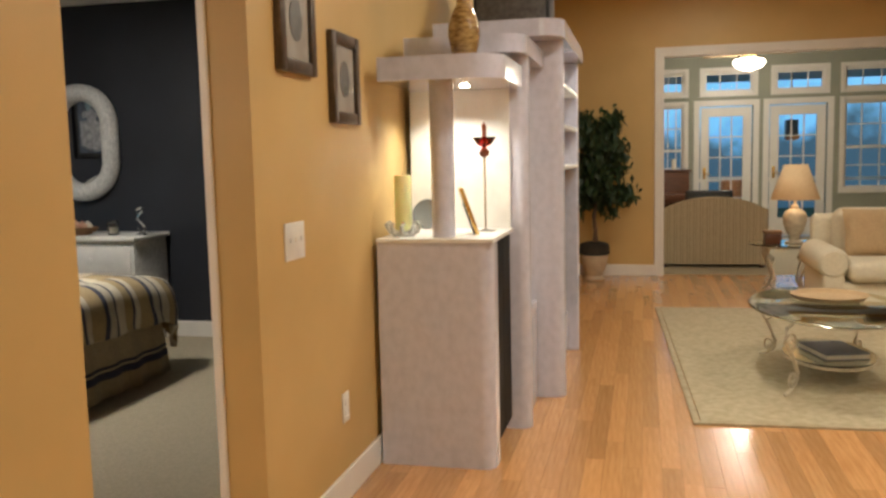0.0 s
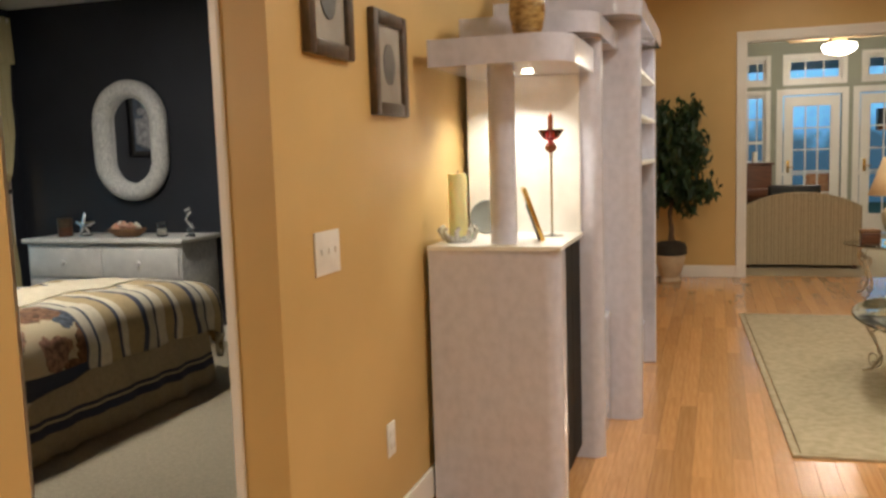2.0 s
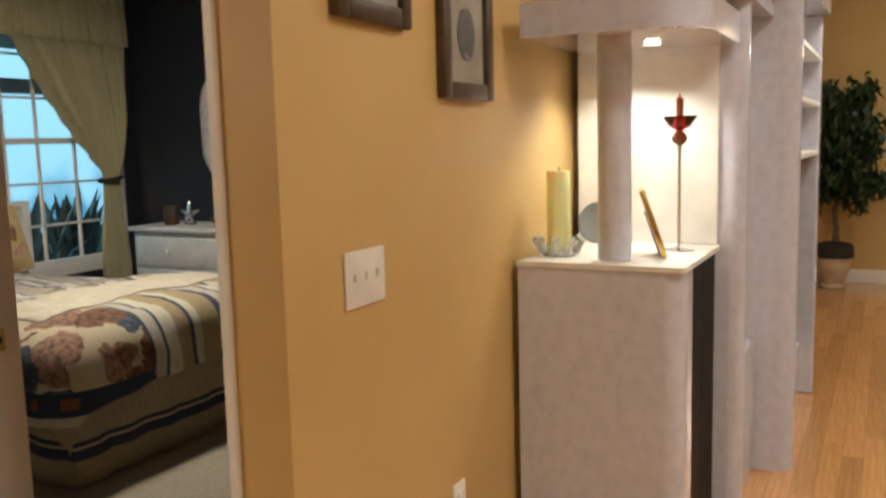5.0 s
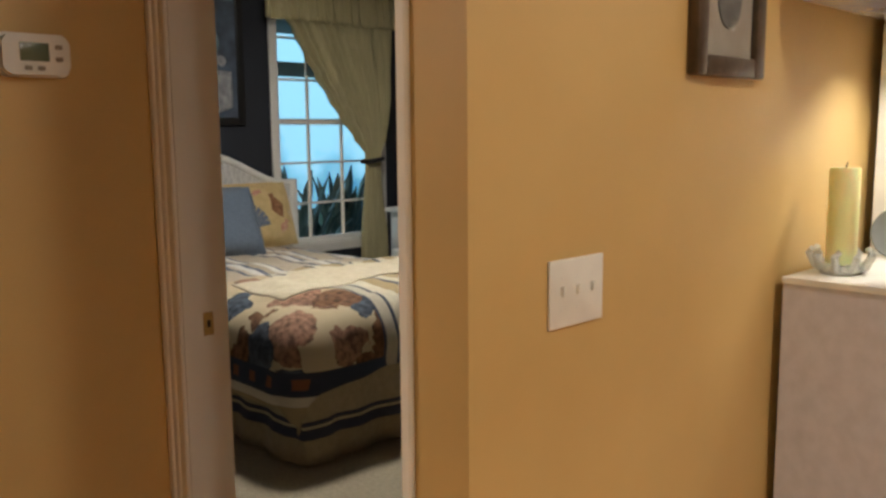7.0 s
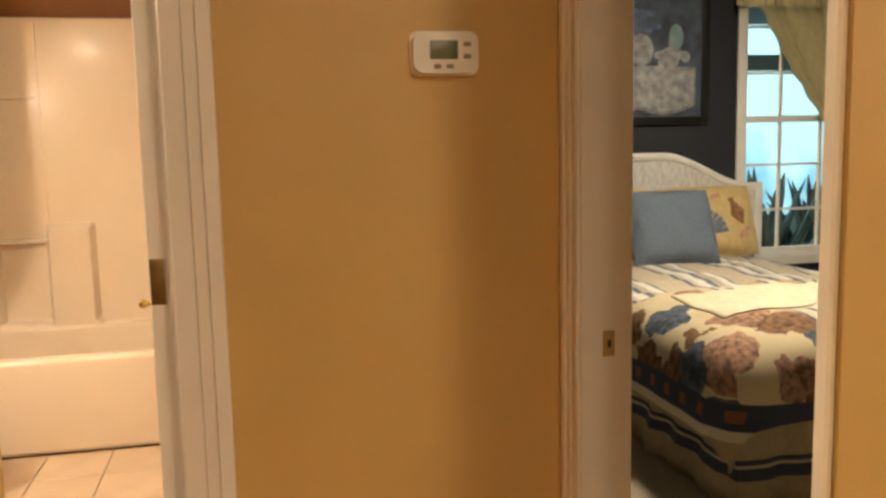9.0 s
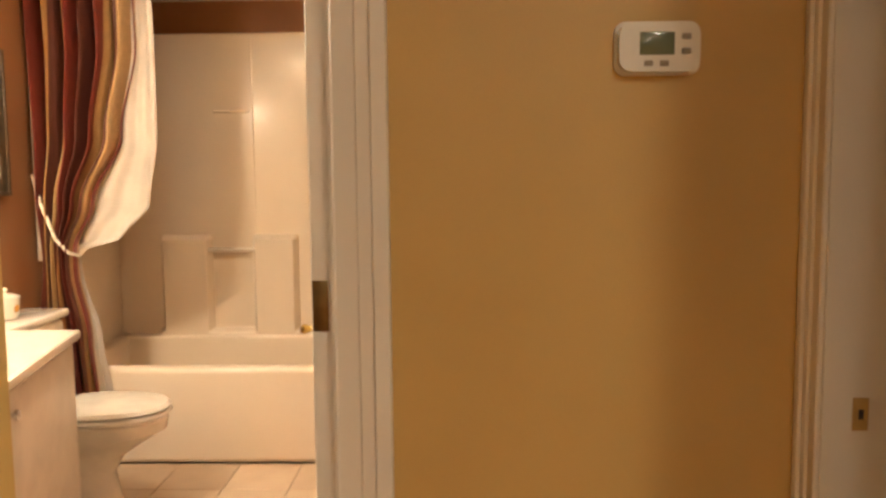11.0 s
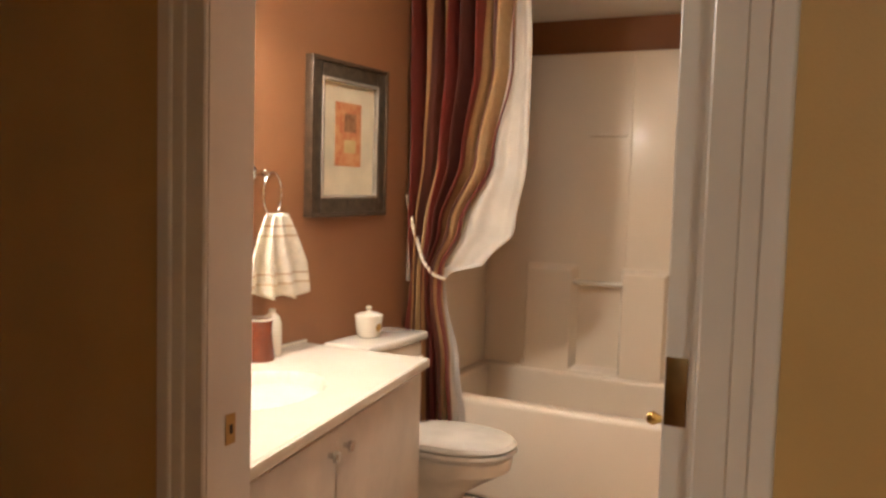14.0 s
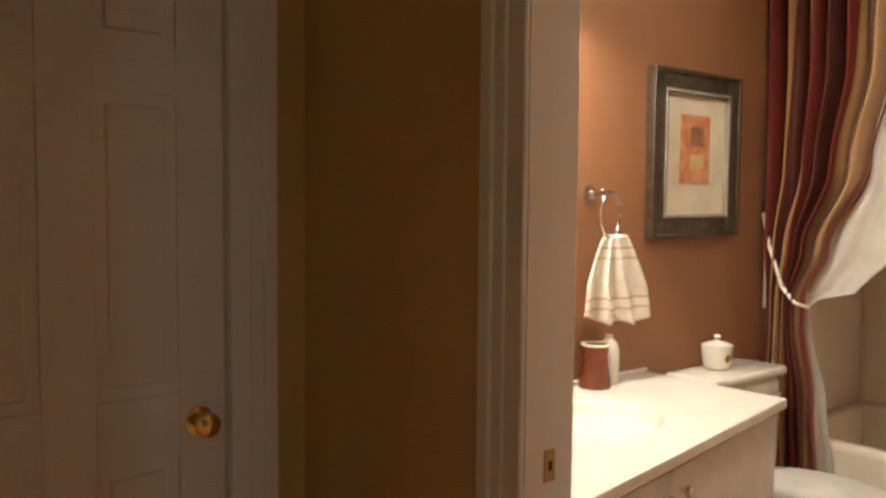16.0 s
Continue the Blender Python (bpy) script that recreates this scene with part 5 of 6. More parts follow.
part("lid", loft([ring(0.182, 0.20, 0.68, 0.410), ring(0.19, 0.195, 0.688, 0.418), ring(0.18, 0.21, 0.675, 0.432), ring(0.12, 0.26, 0.6, 0.438)]), M_PORC, toi)
part("flush_lever", bx(-0.19, -0.12, 0.19, 0.205, 0.67, 0.685, bev=0.004), M_CHROME, toi)

gj2 = thing("ginger_jar", (-2.70, 1.03, 0.775), "cream lidded jar with a gold flower on the toilet tank", "jar")
bm = bmesh.new()
lathe(bm, [(0.035, 0), (0.045, 0.006), (0.05, 0.03), (0.055, 0.075), (0.052, 0.082)], 28)
part("jar", bm, M_COUNTER, gj2)
bm = bmesh.new()
lathe(bm, [(0.057, 0.0825), (0.056, 0.09), (0.035, 0.098), (0.012, 0.102), (0.008, 0.108), (0.014, 0.116), (0.008, 0.124), (0, 0.126)], 28)
part("lid", bm, M_COUNTER, gj2)
bm = bmesh.new()
lathe(bm, [(0.016, 0), (0.016, 0.003)], 14)
bm.transform(Matrix.Translation((0.012, 0.0515, 0.045)) @ Matrix.Rotation(radians(-96), 4, "X"))
part("flower_motif", bm, M_BRASS, gj2)

cup = thing("tumbler", (-2.07, 1.0, 0.79), "red brown ceramic tumbler on the vanity top", "cup")
bm = bmesh.new()
lathe(bm, [(0.05, 0), (0.052, 0.01), (0.041, 0.09), (0.043, 0.125), (0.044, 0.135), (0.040, 0.135), (0.037, 0.09), (0.046, 0.012), (0, 0.01)], 28)
part("body", bm, M_TERRA, cup)
part("rim", tube(bmesh.new(), [(0.042 * math.cos(a), 0.042 * math.sin(a), 0.136) for a in [2 * math.pi * k / 24 for k in range(24)]], 0.004, 8, closed=True), M_COUNTER, cup, "cream rim")

lb = thing("lotion_bottle", (-2.15, 0.99, 0.79), "cream ceramic bottle behind the tumbler", "bottle")
bm = bmesh.new()
lathe(bm, [(0.03, 0), (0.033, 0.006), (0.033, 0.11), (0.024, 0.135), (0.012, 0.145), (0.012, 0.158), (0, 0.16)], 24)
part("body", bm, M_COUNTER, lb)

tr = thing("towel_ring", (-2.10, 0.93, 1.40), "chrome towel ring on a brown wall", "towel ring")
bm = bmesh.new()
lathe(bm, [(0.026, 0), (0.024, 0.01), (0.009, 0.014), (0.009, 0.06), (0.013, 0.065), (0.0, 0.075)], 20)
bm.transform(Matrix.Rotation(radians(-90), 4, "X"))
part("post", bm, M_CHROME, tr)
part("ring", tube(bmesh.new(), [(-0.035 + 0.072 * math.sin(a), 0.066 + 0.02 * math.sin(a), -0.068 + 0.072 * math.cos(a)) for a in [2 * math.pi * k / 40 for k in range(40)]], 0.004, 8, closed=True), M_CHROME, tr)
tw = thing("hand_towel", (-2.15, 1.0, 1.262), "cream patterned hand towel hung through a ring", "towel")


def towel_pt(lo, wd, dy):
    def f(u, v):
        w = 0.03 + (wd - 0.03) * min(1, v * 1.6) ** 0.7
        x = (u - 0.5) * 2 * w + lo * v
        return (x, dy + 0.014 * math.sin(u * 13 + v * 2) * (0.4 + v), 0.006 - (0.27 + 0.02 * math.sin(u * 5)) * v)
    return f


solid(part("front_fold", sheet(towel_pt(-0.045, 0.10, 0.02), 30, 24), M_TOWEL, tw), 0.008)
solid(part("back_fold", sheet(towel_pt(0.035, 0.105, -0.008), 30, 22), M_TOWEL, tw), 0.008)

bpic = picture((-2.66, 0.93, 1.54), 0.52, 0.575, "pewter framed abstract red print on a brown wall", fr=M_SILV, fw=0.07, mt=M_MATB, art=M_RED, oval=False, aw=0.17, ah=0.21, dz=0.02)
for s_ in (-1, 1):
    part("inner_bead", bx(s_ * 0.19 - 0.006, s_ * 0.19 + 0.006, 0.012, 0.033, -0.2235, 0.2235, bev=0.003), M_MATG, bpic)
    part("inner_bead", bx(-0.184, 0.184, 0.012, 0.0325, s_ * 0.2175 - 0.006, s_ * 0.2175 + 0.006, bev=0.003), M_MATG, bpic)
    part("outer_lip", bx(s_ * 0.257 - 0.008, s_ * 0.257 + 0.008, 0, 0.036, -0.2925, 0.2925, bev=0.003), M_FRAME, bpic)
    part("outer_lip", bx(-0.249, 0.249, 0, 0.0355, s_ * 0.2845 - 0.008, s_ * 0.2845 + 0.008, bev=0.003), M_FRAME, bpic)
for z0, z1, m in ((0.03, 0.10, M_SHELLR), (-0.05, 0.0, M_SHAM)):
    part("print_block", bx(-0.05, 0.03, 0.0156, 0.0165, z0, z1), m, bpic, smooth=False)

sc = thing("shower_curtain", (-3.2, 1.0, 0), "burgundy and gold striped shower curtain tied back over a white liner", "shower curtain")
rows = [(2.40, -0.06, 0.40, 0.0), (1.9, -0.06, 0.39, 0.0), (1.5, -0.05, 0.31, 0.01), (1.2, -0.045, 0.18, 0.03), (1.0, -0.03, 0.10, 0.04), (0.92, -0.03, 0.10, 0.04), (0.6, -0.06, 0.15, 0.03), (0.30, -0.06, 0.17, 0.03)]
cm = curtain_mesh(rows, 0.30, 2.40, 6, 0.07, 220, 70)
solid(part("outer_curtain", cm, M_SHOWER, sc), 0.004)
rows2 = [(2.40, 0.30, 0.44, -0.05), (1.9, 0.34, 0.46, -0.05), (1.5, 0.28, 0.46, -0.05), (1.2, 0.16, 0.42, -0.04), (1.05, 0.07, 0.30, -0.03), (0.98, 0.05, 0.10, -0.02), (0.9, 0.06, 0.11, -0.02), (0.6, 0.10, 0.18, -0.03), (0.30, 0.12, 0.22, -0.03)]
solid(part("liner", curtain_mesh(rows2, 0.30, 2.40, 1.3, 0.016, 60, 60, seed=2.0), M_LINER, sc, "white liner"), 0.003)
rows3 = [(2.40, -0.068, -0.03, 0.03), (0.95, -0.068, -0.035, 0.03)]
solid(part("liner_edge", curtain_mesh(rows3, 0.95, 2.40, 1, 0.006, 8, 30), M_LINER, sc, "white liner edge"), 0.003)
part("tieback", tube(bmesh.new(), [(0.05, -0.065, 1.33), (0.075, -0.02, 1.2), (0.085, 0.04, 1.05), (0.08, 0.09, 0.99), (0.03, 0.12, 0.97), (0.0, 0.1, 0.965), (-0.01, 0.0, 0.98)], 0.008, 8), M_TOWEL, sc, "twisted cord tieback")
rod = thing("curtain_rod", (-3.2, 0.93, 2.41), "white shower curtain rod between the walls", "curtain rod")
part("rod", tube(bmesh.new(), [(0, 0, 0), (0, 1.70, 0)], 0.0125, 12), M_CHROME, rod)
# ---- great room ----
rug = thing("area_rug", (2.78, 7.05, 0), "beige woven area rug with a faint border", "rug", rz=2.5)
part("field", bx(-1.40, 1.40, -1.58, 1.68, 0.0, 0.012, bev=0.004), M_RUG, rug)
M_RUGB = mat("rug border", (0.50, 0.42, 0.275), (0.39, 0.32, 0.195), 14, 0.95, bump=0.7, bscale=260)
for a in ((-1.44, 1.44, -1.62, -1.585), (-1.44, 1.44, 1.685, 1.72), (-1.44, -1.405, -1.585, 1.685), (1.405, 1.44, -1.585, 1.685)):
    part("border", bx(*a, 0.0, 0.0125, bev=0.003), M_RUGB, rug)

fx = thing("ficus_tree", (0.64, 10.42, 0), "artificial ficus tree in a pale footed pot", "plant")
bm = bmesh.new()
lathe(bm, [(0.10, 0), (0.11, 0.02), (0.085, 0.05), (0.10, 0.09), (0.135, 0.18), (0.15, 0.27), (0.145, 0.28)], 28)
pt = part("pot", bm, M_POT, fx)
bm = bmesh.new()
lathe(bm, [(0.14, 0.281), (0.165, 0.29), (0.165, 0.36), (0.15, 0.40), (0.09, 0.42), (0, 0.425)], 28)
part("moss_collar", bm, M_SOIL, fx, "dark moss collar")
bm = tube(bmesh.new(), [(0, 0, 0.40), (0.015, 0.01, 0.55), (-0.01, 0.0, 0.7), (0.03, 0.01, 0.9), (0.05, 0, 1.2), (0.06, 0, 1.6)], 0.028, 10, 0.008)
tube(bm, [(0.03, 0, 0.42), (-0.005, 0.02, 0.6), (0.02, -0.01, 0.8), (0.0, 0, 1.0)], 0.02, 8, 0.012)
part("trunk", bm, M_BARK, fx)
random.seed(5)
bl = bmesh.new()
bt = bmesh.new()
for i in range(64):
    a = random.uniform(0, 2 * math.pi)
    el = random.uniform(-0.5, 1.2)
    ln = random.uniform(0.20, 0.38)
    z0 = random.uniform(0.82, 1.58)
    base = Vector((0.04, 0, z0))
    d = Vector((math.cos(a) * math.cos(el), math.sin(a) * math.cos(el) * 0.8, math.sin(el)))
    tip = base + d * ln + Vector((0, 0, -0.05))
    mid = base + d * ln * 0.5 + Vector((0, 0, 0.03))
    tube(bt, [base, mid, tip], 0.005, 5, 0.002)
    for j in range(48):
        t = random.uniform(0.25, 1.12)
        c = base.lerp(tip, t) + Vector([random.gauss(0, 0.05) for _ in range(3)])
        m = Matrix.Translation(c) @ Euler((random.uniform(-1, 1), random.uniform(0.2, 1.5), random.uniform(0, 6.28))).to_matrix().to_4x4()
        s = random.uniform(0.042, 0.066)
        q = [m @ Vector(p) for p in ((-s, 0, 0), (-0.2 * s, 0.42 * s, 0.1 * s), (s, 0, -0.2 * s), (-0.2 * s, -0.42 * s, 0.1 * s))]
        v = [bl.verts.new(p) for p in q]
        bl.faces.new((v[0], v[1], v[2]))
        bl.faces.new((v[0], v[2], v[3]))
part("twigs", bt, M_BARK, fx)
me = bpy.data.meshes.new("crown")
bl.to_mesh(me)
bl.free()
me.materials.append(M_LEAF)
crown = new("crown", me)
crown.parent = fx


def spiral(c, r0, r1, a0, turns, plane, n=22):
    out = []
    for k in range(n):
        t = k / (n - 1)
        a = a0 + turns * 2 * math.pi * t
        r = r0 + (r1 - r0) * t
        x, z = r * math.cos(a), r * math.sin(a)
        out.append(tuple(Vector(c) + Vector(plane[0]) * x + Vector(plane[1]) * z))
    return out


def scroll_leg(x, y, h, rz, s=1.0):
    """A bent iron leg with a scroll at its top and foot."""
    ux = Vector((math.cos(rz), math.sin(rz), 0))
    P = lambda o, z: tuple(Vector((x, y, z)) + ux * o)
    bm = tube(bmesh.new(), [P(-0.02 * s, h), P(0.05 * s, h * 0.92), P(0.07 * s, h * 0.75), P(0.0, h * 0.5), P(-0.04 * s, h * 0.28), P(0.01 * s, h * 0.08), P(0.06 * s, 0.012)], 0.011, 8)
    tube(bm, spiral(P(0.02 * s, h * 0.70), 0.05 * s, 0.012 * s, 0, 1.6, (ux, (0, 0, 1))), 0.007, 6)
    tube(bm, spiral(P(0.0, h * 0.22), 0.045 * s, 0.012 * s, 2, 1.5, (ux, (0, 0, 1))), 0.007, 6)
    return bm


cf = thing("coffee_table", (2.24, 6.42, 0.0125), "oval glass coffee table on cream scrolled iron legs", "table")
bm = bmesh.new()
lathe(bm, [(0.985, 0), (1.0, 0.006), (0.985, 0.013)], 64)
bm.transform(Matrix.Translation((0, 0, 0.42)) @ Matrix.Diagonal((0.45, 0.70, 1, 1)))
tg = part("tabletop", bm, M_TGLASS, cf, "green tinted bevelled glass top")
for sx, sy in ((-1, -1), (1, -1), (1, 1), (-1, 1)):
    part("leg", scroll_leg(sx * 0.27, sy * 0.46, 0.42, math.atan2(sy * 0.5, sx * 0.4), 1.3), M_IRON, cf)
part("upper_rail", tube(bmesh.new(), [(0.33 * math.cos(a), 0.54 * math.sin(a), 0.395) for a in [2 * math.pi * k / 40 for k in range(40)]], 0.010, 8, closed=True), M_IRON, cf)
part("lower_rail", tube(bmesh.new(), [(0.25 * math.cos(a), 0.38 * math.sin(a), 0.13) for a in [2 * math.pi * k / 40 for k in range(40)]], 0.009, 8, closed=True), M_IRON, cf)
bm = bmesh.new()
lathe(bm, [(0.255, 0), (0.255, 0.008)], 40, (0, 0, 0.139), sy=1.5)
part("shelf", bm, M_TGLASS, cf)
bk1 = thing("book", (2.26, 6.38, 0.1605), "navy hardback book lying on the lower shelf", "book", rz=15)
part("cover", bx(-0.13, 0.13, -0.18, 0.18, 0, 0.005), M_BOOKN, bk1, smooth=False)
part("cover", bx(-0.13, 0.13, -0.18, 0.18, 0.031, 0.036), M_BOOKN, bk1, smooth=False)
part("pages", bx(-0.125, 0.125, -0.175, 0.175, 0.005, 0.031), M_PAPER, bk1, smooth=False)
bw = thing("tray", (2.27, 6.58, 0.4465), "round woven tray on the glass table", "tray")
bm = bmesh.new()
lathe(bm, [(0.14, 0), (0.20, 0.012), (0.225, 0.04), (0.215, 0.042), (0.19, 0.018), (0, 0.01)], 36)
part("tray", bm, M_TAN, bw)

st = thing("side_table", (2.50, 9.72, 0.0), "small glass-topped side table on cream scrolled iron legs", "table")
bm = bmesh.new()
lathe(bm, [(0.34, 0), (0.345, 0.005), (0.34, 0.010)], 48, (0, 0, 0.47))
part("tabletop", bm, M_TGLASS, st, "round glass top")
for a in (0.785, 2.356, 3.927, 5.498):
    part("leg", scroll_leg(0.20 * math.cos(a), 0.20 * math.sin(a), 0.47, a), M_IRON, st)
part("rail", tube(bmesh.new(), [(0.24 * math.cos(a), 0.24 * math.sin(a), 0.455) for a in [2 * math.pi * k / 36 for k in range(36)]], 0.010, 8, closed=True), M_IRON, st)

tl = thing("table_lamp", (2.57, 9.70, 0.48), "cream urn table lamp with a parchment shade", "lamp")
bm = bmesh.new()
lathe(bm, [(0.085, 0), (0.09, 0.012), (0.05, 0.03), (0.045, 0.06), (0.08, 0.12), (0.105, 0.20), (0.11, 0.26), (0.09, 0.30), (0.04, 0.33), (0.035, 0.36), (0.015, 0.37), (0.012, 0.44)], 32)
part("base", bm, M_IRON, tl)
bm = bmesh.new()
n = 40
ra = [bm.verts.new((0.22 * math.cos(2 * math.pi * k / n), 0.22 * math.sin(2 * math.pi * k / n), 0.42)) for k in range(n)]
rb = [bm.verts.new((0.105 * math.cos(2 * math.pi * k / n), 0.105 * math.sin(2 * math.pi * k / n), 0.75)) for k in range(n)]
for k in range(n):
    bm.faces.new((ra[k], ra[(k + 1) % n], rb[(k + 1) % n], rb[k]))
solid(part("shade", bm, M_SHADE, tl, "parchment bell shade"), 0.003)
bx2 = thing("trinket_box", (2.36, 9.62, 0.48), "dark wooden trinket box with tall sides", "box")
part("body", bx(-0.075, 0.075, -0.06, 0.06, 0, 0.10, bev=0.006), M_PIANO, bx2)
part("lid", bx(-0.08, 0.08, -0.065, 0.065, 0.1005, 0.13, bev=0.008), M_BASKET, bx2)

ch = thing("armchair", (3.12, 8.75, 0.0), "ivory upholstered sofa with a tan cushion", "sofa", rz=0)
part("base", bx(-0.52, 1.4, -0.42, 0.42, 0.06, 0.30, bev=0.04, seg=3), M_IVORY, ch)
for a, b in ((-0.36, 0.50), (0.505, 1.36)):
    part("seat_cushion", bx(a, b, -0.48, 0.24, 0.30, 0.47, bev=0.06, seg=4), M_IVORY, ch)
    part("back_cushion", bx(a + 0.01, b - 0.01, 0.16, 0.40, 0.46, 0.86, bev=0.09, seg=4), M_IVORY, ch)
part("backrest", bx(-0.5, 1.4, 0.36, 0.52, 0.06, 0.80, bev=0.06, seg=4), M_IVORY, ch)
bm = bmesh.new()
lathe(bm, [(0.02, -0.44), (0.10, -0.435), (0.125, -0.40), (0.125, 0.40), (0.10, 0.43)], 24)
bm.transform(Matrix.Translation((-0.47, 0.0, 0.45)) @ Matrix.Rotation(radians(90), 4, "X"))
box(bm, -0.55, -0.38, -0.42, 0.42, 0.06, 0.45, bev=0.03, seg=3)
part("arm", bm, M_IVORY, ch)
for lx in (-0.45, 1.3):
    for ly in (-0.36, 0.4):
        part("foot", bx(lx - 0.03, lx + 0.03, ly - 0.03, ly + 0.03, 0, 0.07), M_PIANO, ch, smooth=False)
cu2 = thing("throw_cushion", (0, 0, 0), "square tan cushion leaning on the sofa back", "cushion")
cu2.matrix_basis = Matrix.Translation((3.05, 8.76, 0.46)) @ pose(0, 0, 0, -18, 0, 4)
bm = pillow(0.46, 0.42, 0.16)
bm.transform(Matrix.Translation((0, 0, 0.21)))
part("cushion", bm, M_TAN, cu2)

# ---- sunroom ----
ls = thing("loveseat", (2.0, 11.86, 0), "striped camel-back loveseat seen from behind", "sofa")
bm = bmesh.new()
n = 30
prof = []
for i in range(n + 1):
    x = -0.64 + 1.22 * i / n
    a = max(0, 1 - (abs(x + 0.03) / 0.61) ** 2.2)
    prof.append((x, 0.66 + 0.16 * a))
lo = [bm.verts.new((x, -0.32, 0.04)) for x, z in prof]
hi = [bm.verts.new((x, -0.32, z)) for x, z in prof]
for i in range(n):
    bm.faces.new((lo[i], lo[i + 1], hi[i + 1], hi[i]))
r = bmesh.ops.extrude_face_region(bm, geom=bm.faces[:])
bmesh.ops.translate(bm, verts=[v for v in r["geom"] if isinstance(v, bmesh.types.BMVert)], vec=(0, 0.18, 0))
part("backrest", bm, M_SOFA, ls)
part("seat", bx(-0.60, 0.54, -0.14, 0.52, 0.06, 0.42, bev=0.05, seg=3), M_SOFA, ls)
for a, b in ((-0.66, -0.48), (0.42, 0.60)):
    part("arm", bx(a, b, -0.139, 0.52, 0.05, 0.60, bev=0.06, seg=4), M_SOFA, ls)
part("top_piping", tube(bmesh.new(), [(x, -0.30, z + 0.004) for x, z in prof], 0.02, 8), M_SOFA, ls)
for lx in (-0.58, 0.52):
    for ly in (-0.26, 0.45):
        part("foot", bx(lx - 0.025, lx + 0.025, ly - 0.025, ly + 0.025, 0, 0.06), M_PIANO, ls, smooth=False)

pn = thing("piano", (1.15, 14.6, 0), "upright walnut piano against the sunroom wall", "piano")
part("case", bx(-0.75, 0.70, 0.1, 0.62, 0, 1.08, bev=0.01), M_PIANO, pn)
part("lid", bx(-0.78, 0.73, 0.08, 0.64, 1.08, 1.11, bev=0.008), M_PIANO, pn)
part("key_slip", bx(-0.75, 0.70, -0.16, 0.099, 0.62, 0.74, bev=0.008), M_PIANO, pn)
for s in (-0.7, 0.64):
    part("leg", bx(s - 0.03, s + 0.03, -0.14, -0.06, 0, 0.62, bev=0.006), M_PIANO, pn)
pc = thing("pillar_candle", (1.62, 14.9, 1.11), "small cream candle standing on the piano", "candle")
bm = bmesh.new()
lathe(bm, [(0.04, 0), (0.04, 0.16), (0.03, 0.162), (0, 0.158)], 20)
part("wax", bm, M_PAPER, pc)
dc = thing("dining_chair", (2.05, 13.2, 0), "low dark chair behind the loveseat", "chair")
part("seat", bx(-0.3, 0.3, -0.25, 0.25, 0.40, 0.46, bev=0.02), M_BLACK, dc)
part("backrest", bx(-0.32, 0.32, 0.20, 0.26, 0.46, 0.84, bev=0.03, seg=3), M_BLACK, dc)
for sx in (-0.26, 0.26):
    for sy in (-0.21, 0.21):
        part("leg", bx(sx - 0.02, sx + 0.02, sy - 0.02, sy + 0.02, 0, 0.40), M_BLACK, dc, smooth=False)


def glazed_door(name, x0, x1, cols, rows_, label, handle):
    d = thing(name, (0, 0, 0), label, "door")
    d["kind"] = "structure"
    y0, y1 = 15.53, 15.575
    sw_ = 0.13
    a, b, z0, z1 = x0 + 0.02, x1 - 0.02, 0.02, 2.08
    for p in ((a, a + sw_, z0, z1), (b - sw_, b, z0, z1), (a + sw_, b - sw_, z0, 0.30), (a + sw_, b - sw_, z1 - 0.15, z1)):
        part("stile" if p[2] == z0 and p[3] == z1 else "rail", bx(p[0], p[1], y0, y1, p[2], p[3]), M_TRIM, d, smooth=False)
    for i in range(1, cols):
        u = a + sw_ + (b - a - 2 * sw_) * i / cols
        part("muntin", bx(u - 0.01, u + 0.01, y0 + 0.01, y1 - 0.01, 0.30, z1 - 0.15), M_TRIM, d, smooth=False)
    for j in range(1, rows_):
        zz = 0.30 + (z1 - 0.45) * j / rows_
        part("muntin", bx(a + sw_, b - sw_, y0 + 0.011, y1 - 0.011, zz - 0.01, zz + 0.01), M_TRIM, d, smooth=False)
    g = part("pane", bx(a + sw_, b - sw_, y0 + 0.018, y0 + 0.024, 0.30, z1 - 0.15), M_PANE, d, smooth=False)
    g.visible_shadow = False
    hx = a + 0.06 if handle < 0 else b - 0.06
    bm = bx(hx - 0.02, hx + 0.02, y0 - 0.006, y0 - 0.0005, 0.93, 1.12, bev=0.003)
    tube(bm, [(hx, y0 - 0.004, 1.02), (hx, y0 - 0.05, 1.02), (hx + handle * -0.09, y0 - 0.055, 1.015)], 0.009, 8)
    part("door_handle", bm, M_BRASS, d, "brass lever handle")
    for p in ((x0 - 0.09, x0), (x1, x1 + 0.09)):
        part("door_casing", bx(p[0], p[1], 15.48, 15.4995, 0, 2.19), M_TRIM, d, smooth=False)
    part("door_casing", bx(x0, x1, 15.48, 15.4995, 2.10, 2.19), M_TRIM, d, smooth=False)
    return d


glazed_door("door_2", 2.04, 2.86, 3, 5, "white glazed french door with brass handle, dusk outside", -1)
glazed_door("door_3", 3.10, 3.96, 3, 5, "white glazed french door beside it, dusk outside", -1)
for i, (a, b, z0, z1) in enumerate(SUNH):
    if z0 > 2:
        sash_window("window_%d" % (i + 2), "x", a, b, 15.5, z0, z1, 3, 1, "white transom window over the sunroom wall", inward=-1)
    elif z0 > 0.5:
        sash_window("window_%d" % (i + 2), "x", a, b, 15.5, z0, z1, 3, 4, "white sunroom window with muntins, dusk outside", rail=1.4, inward=-1)

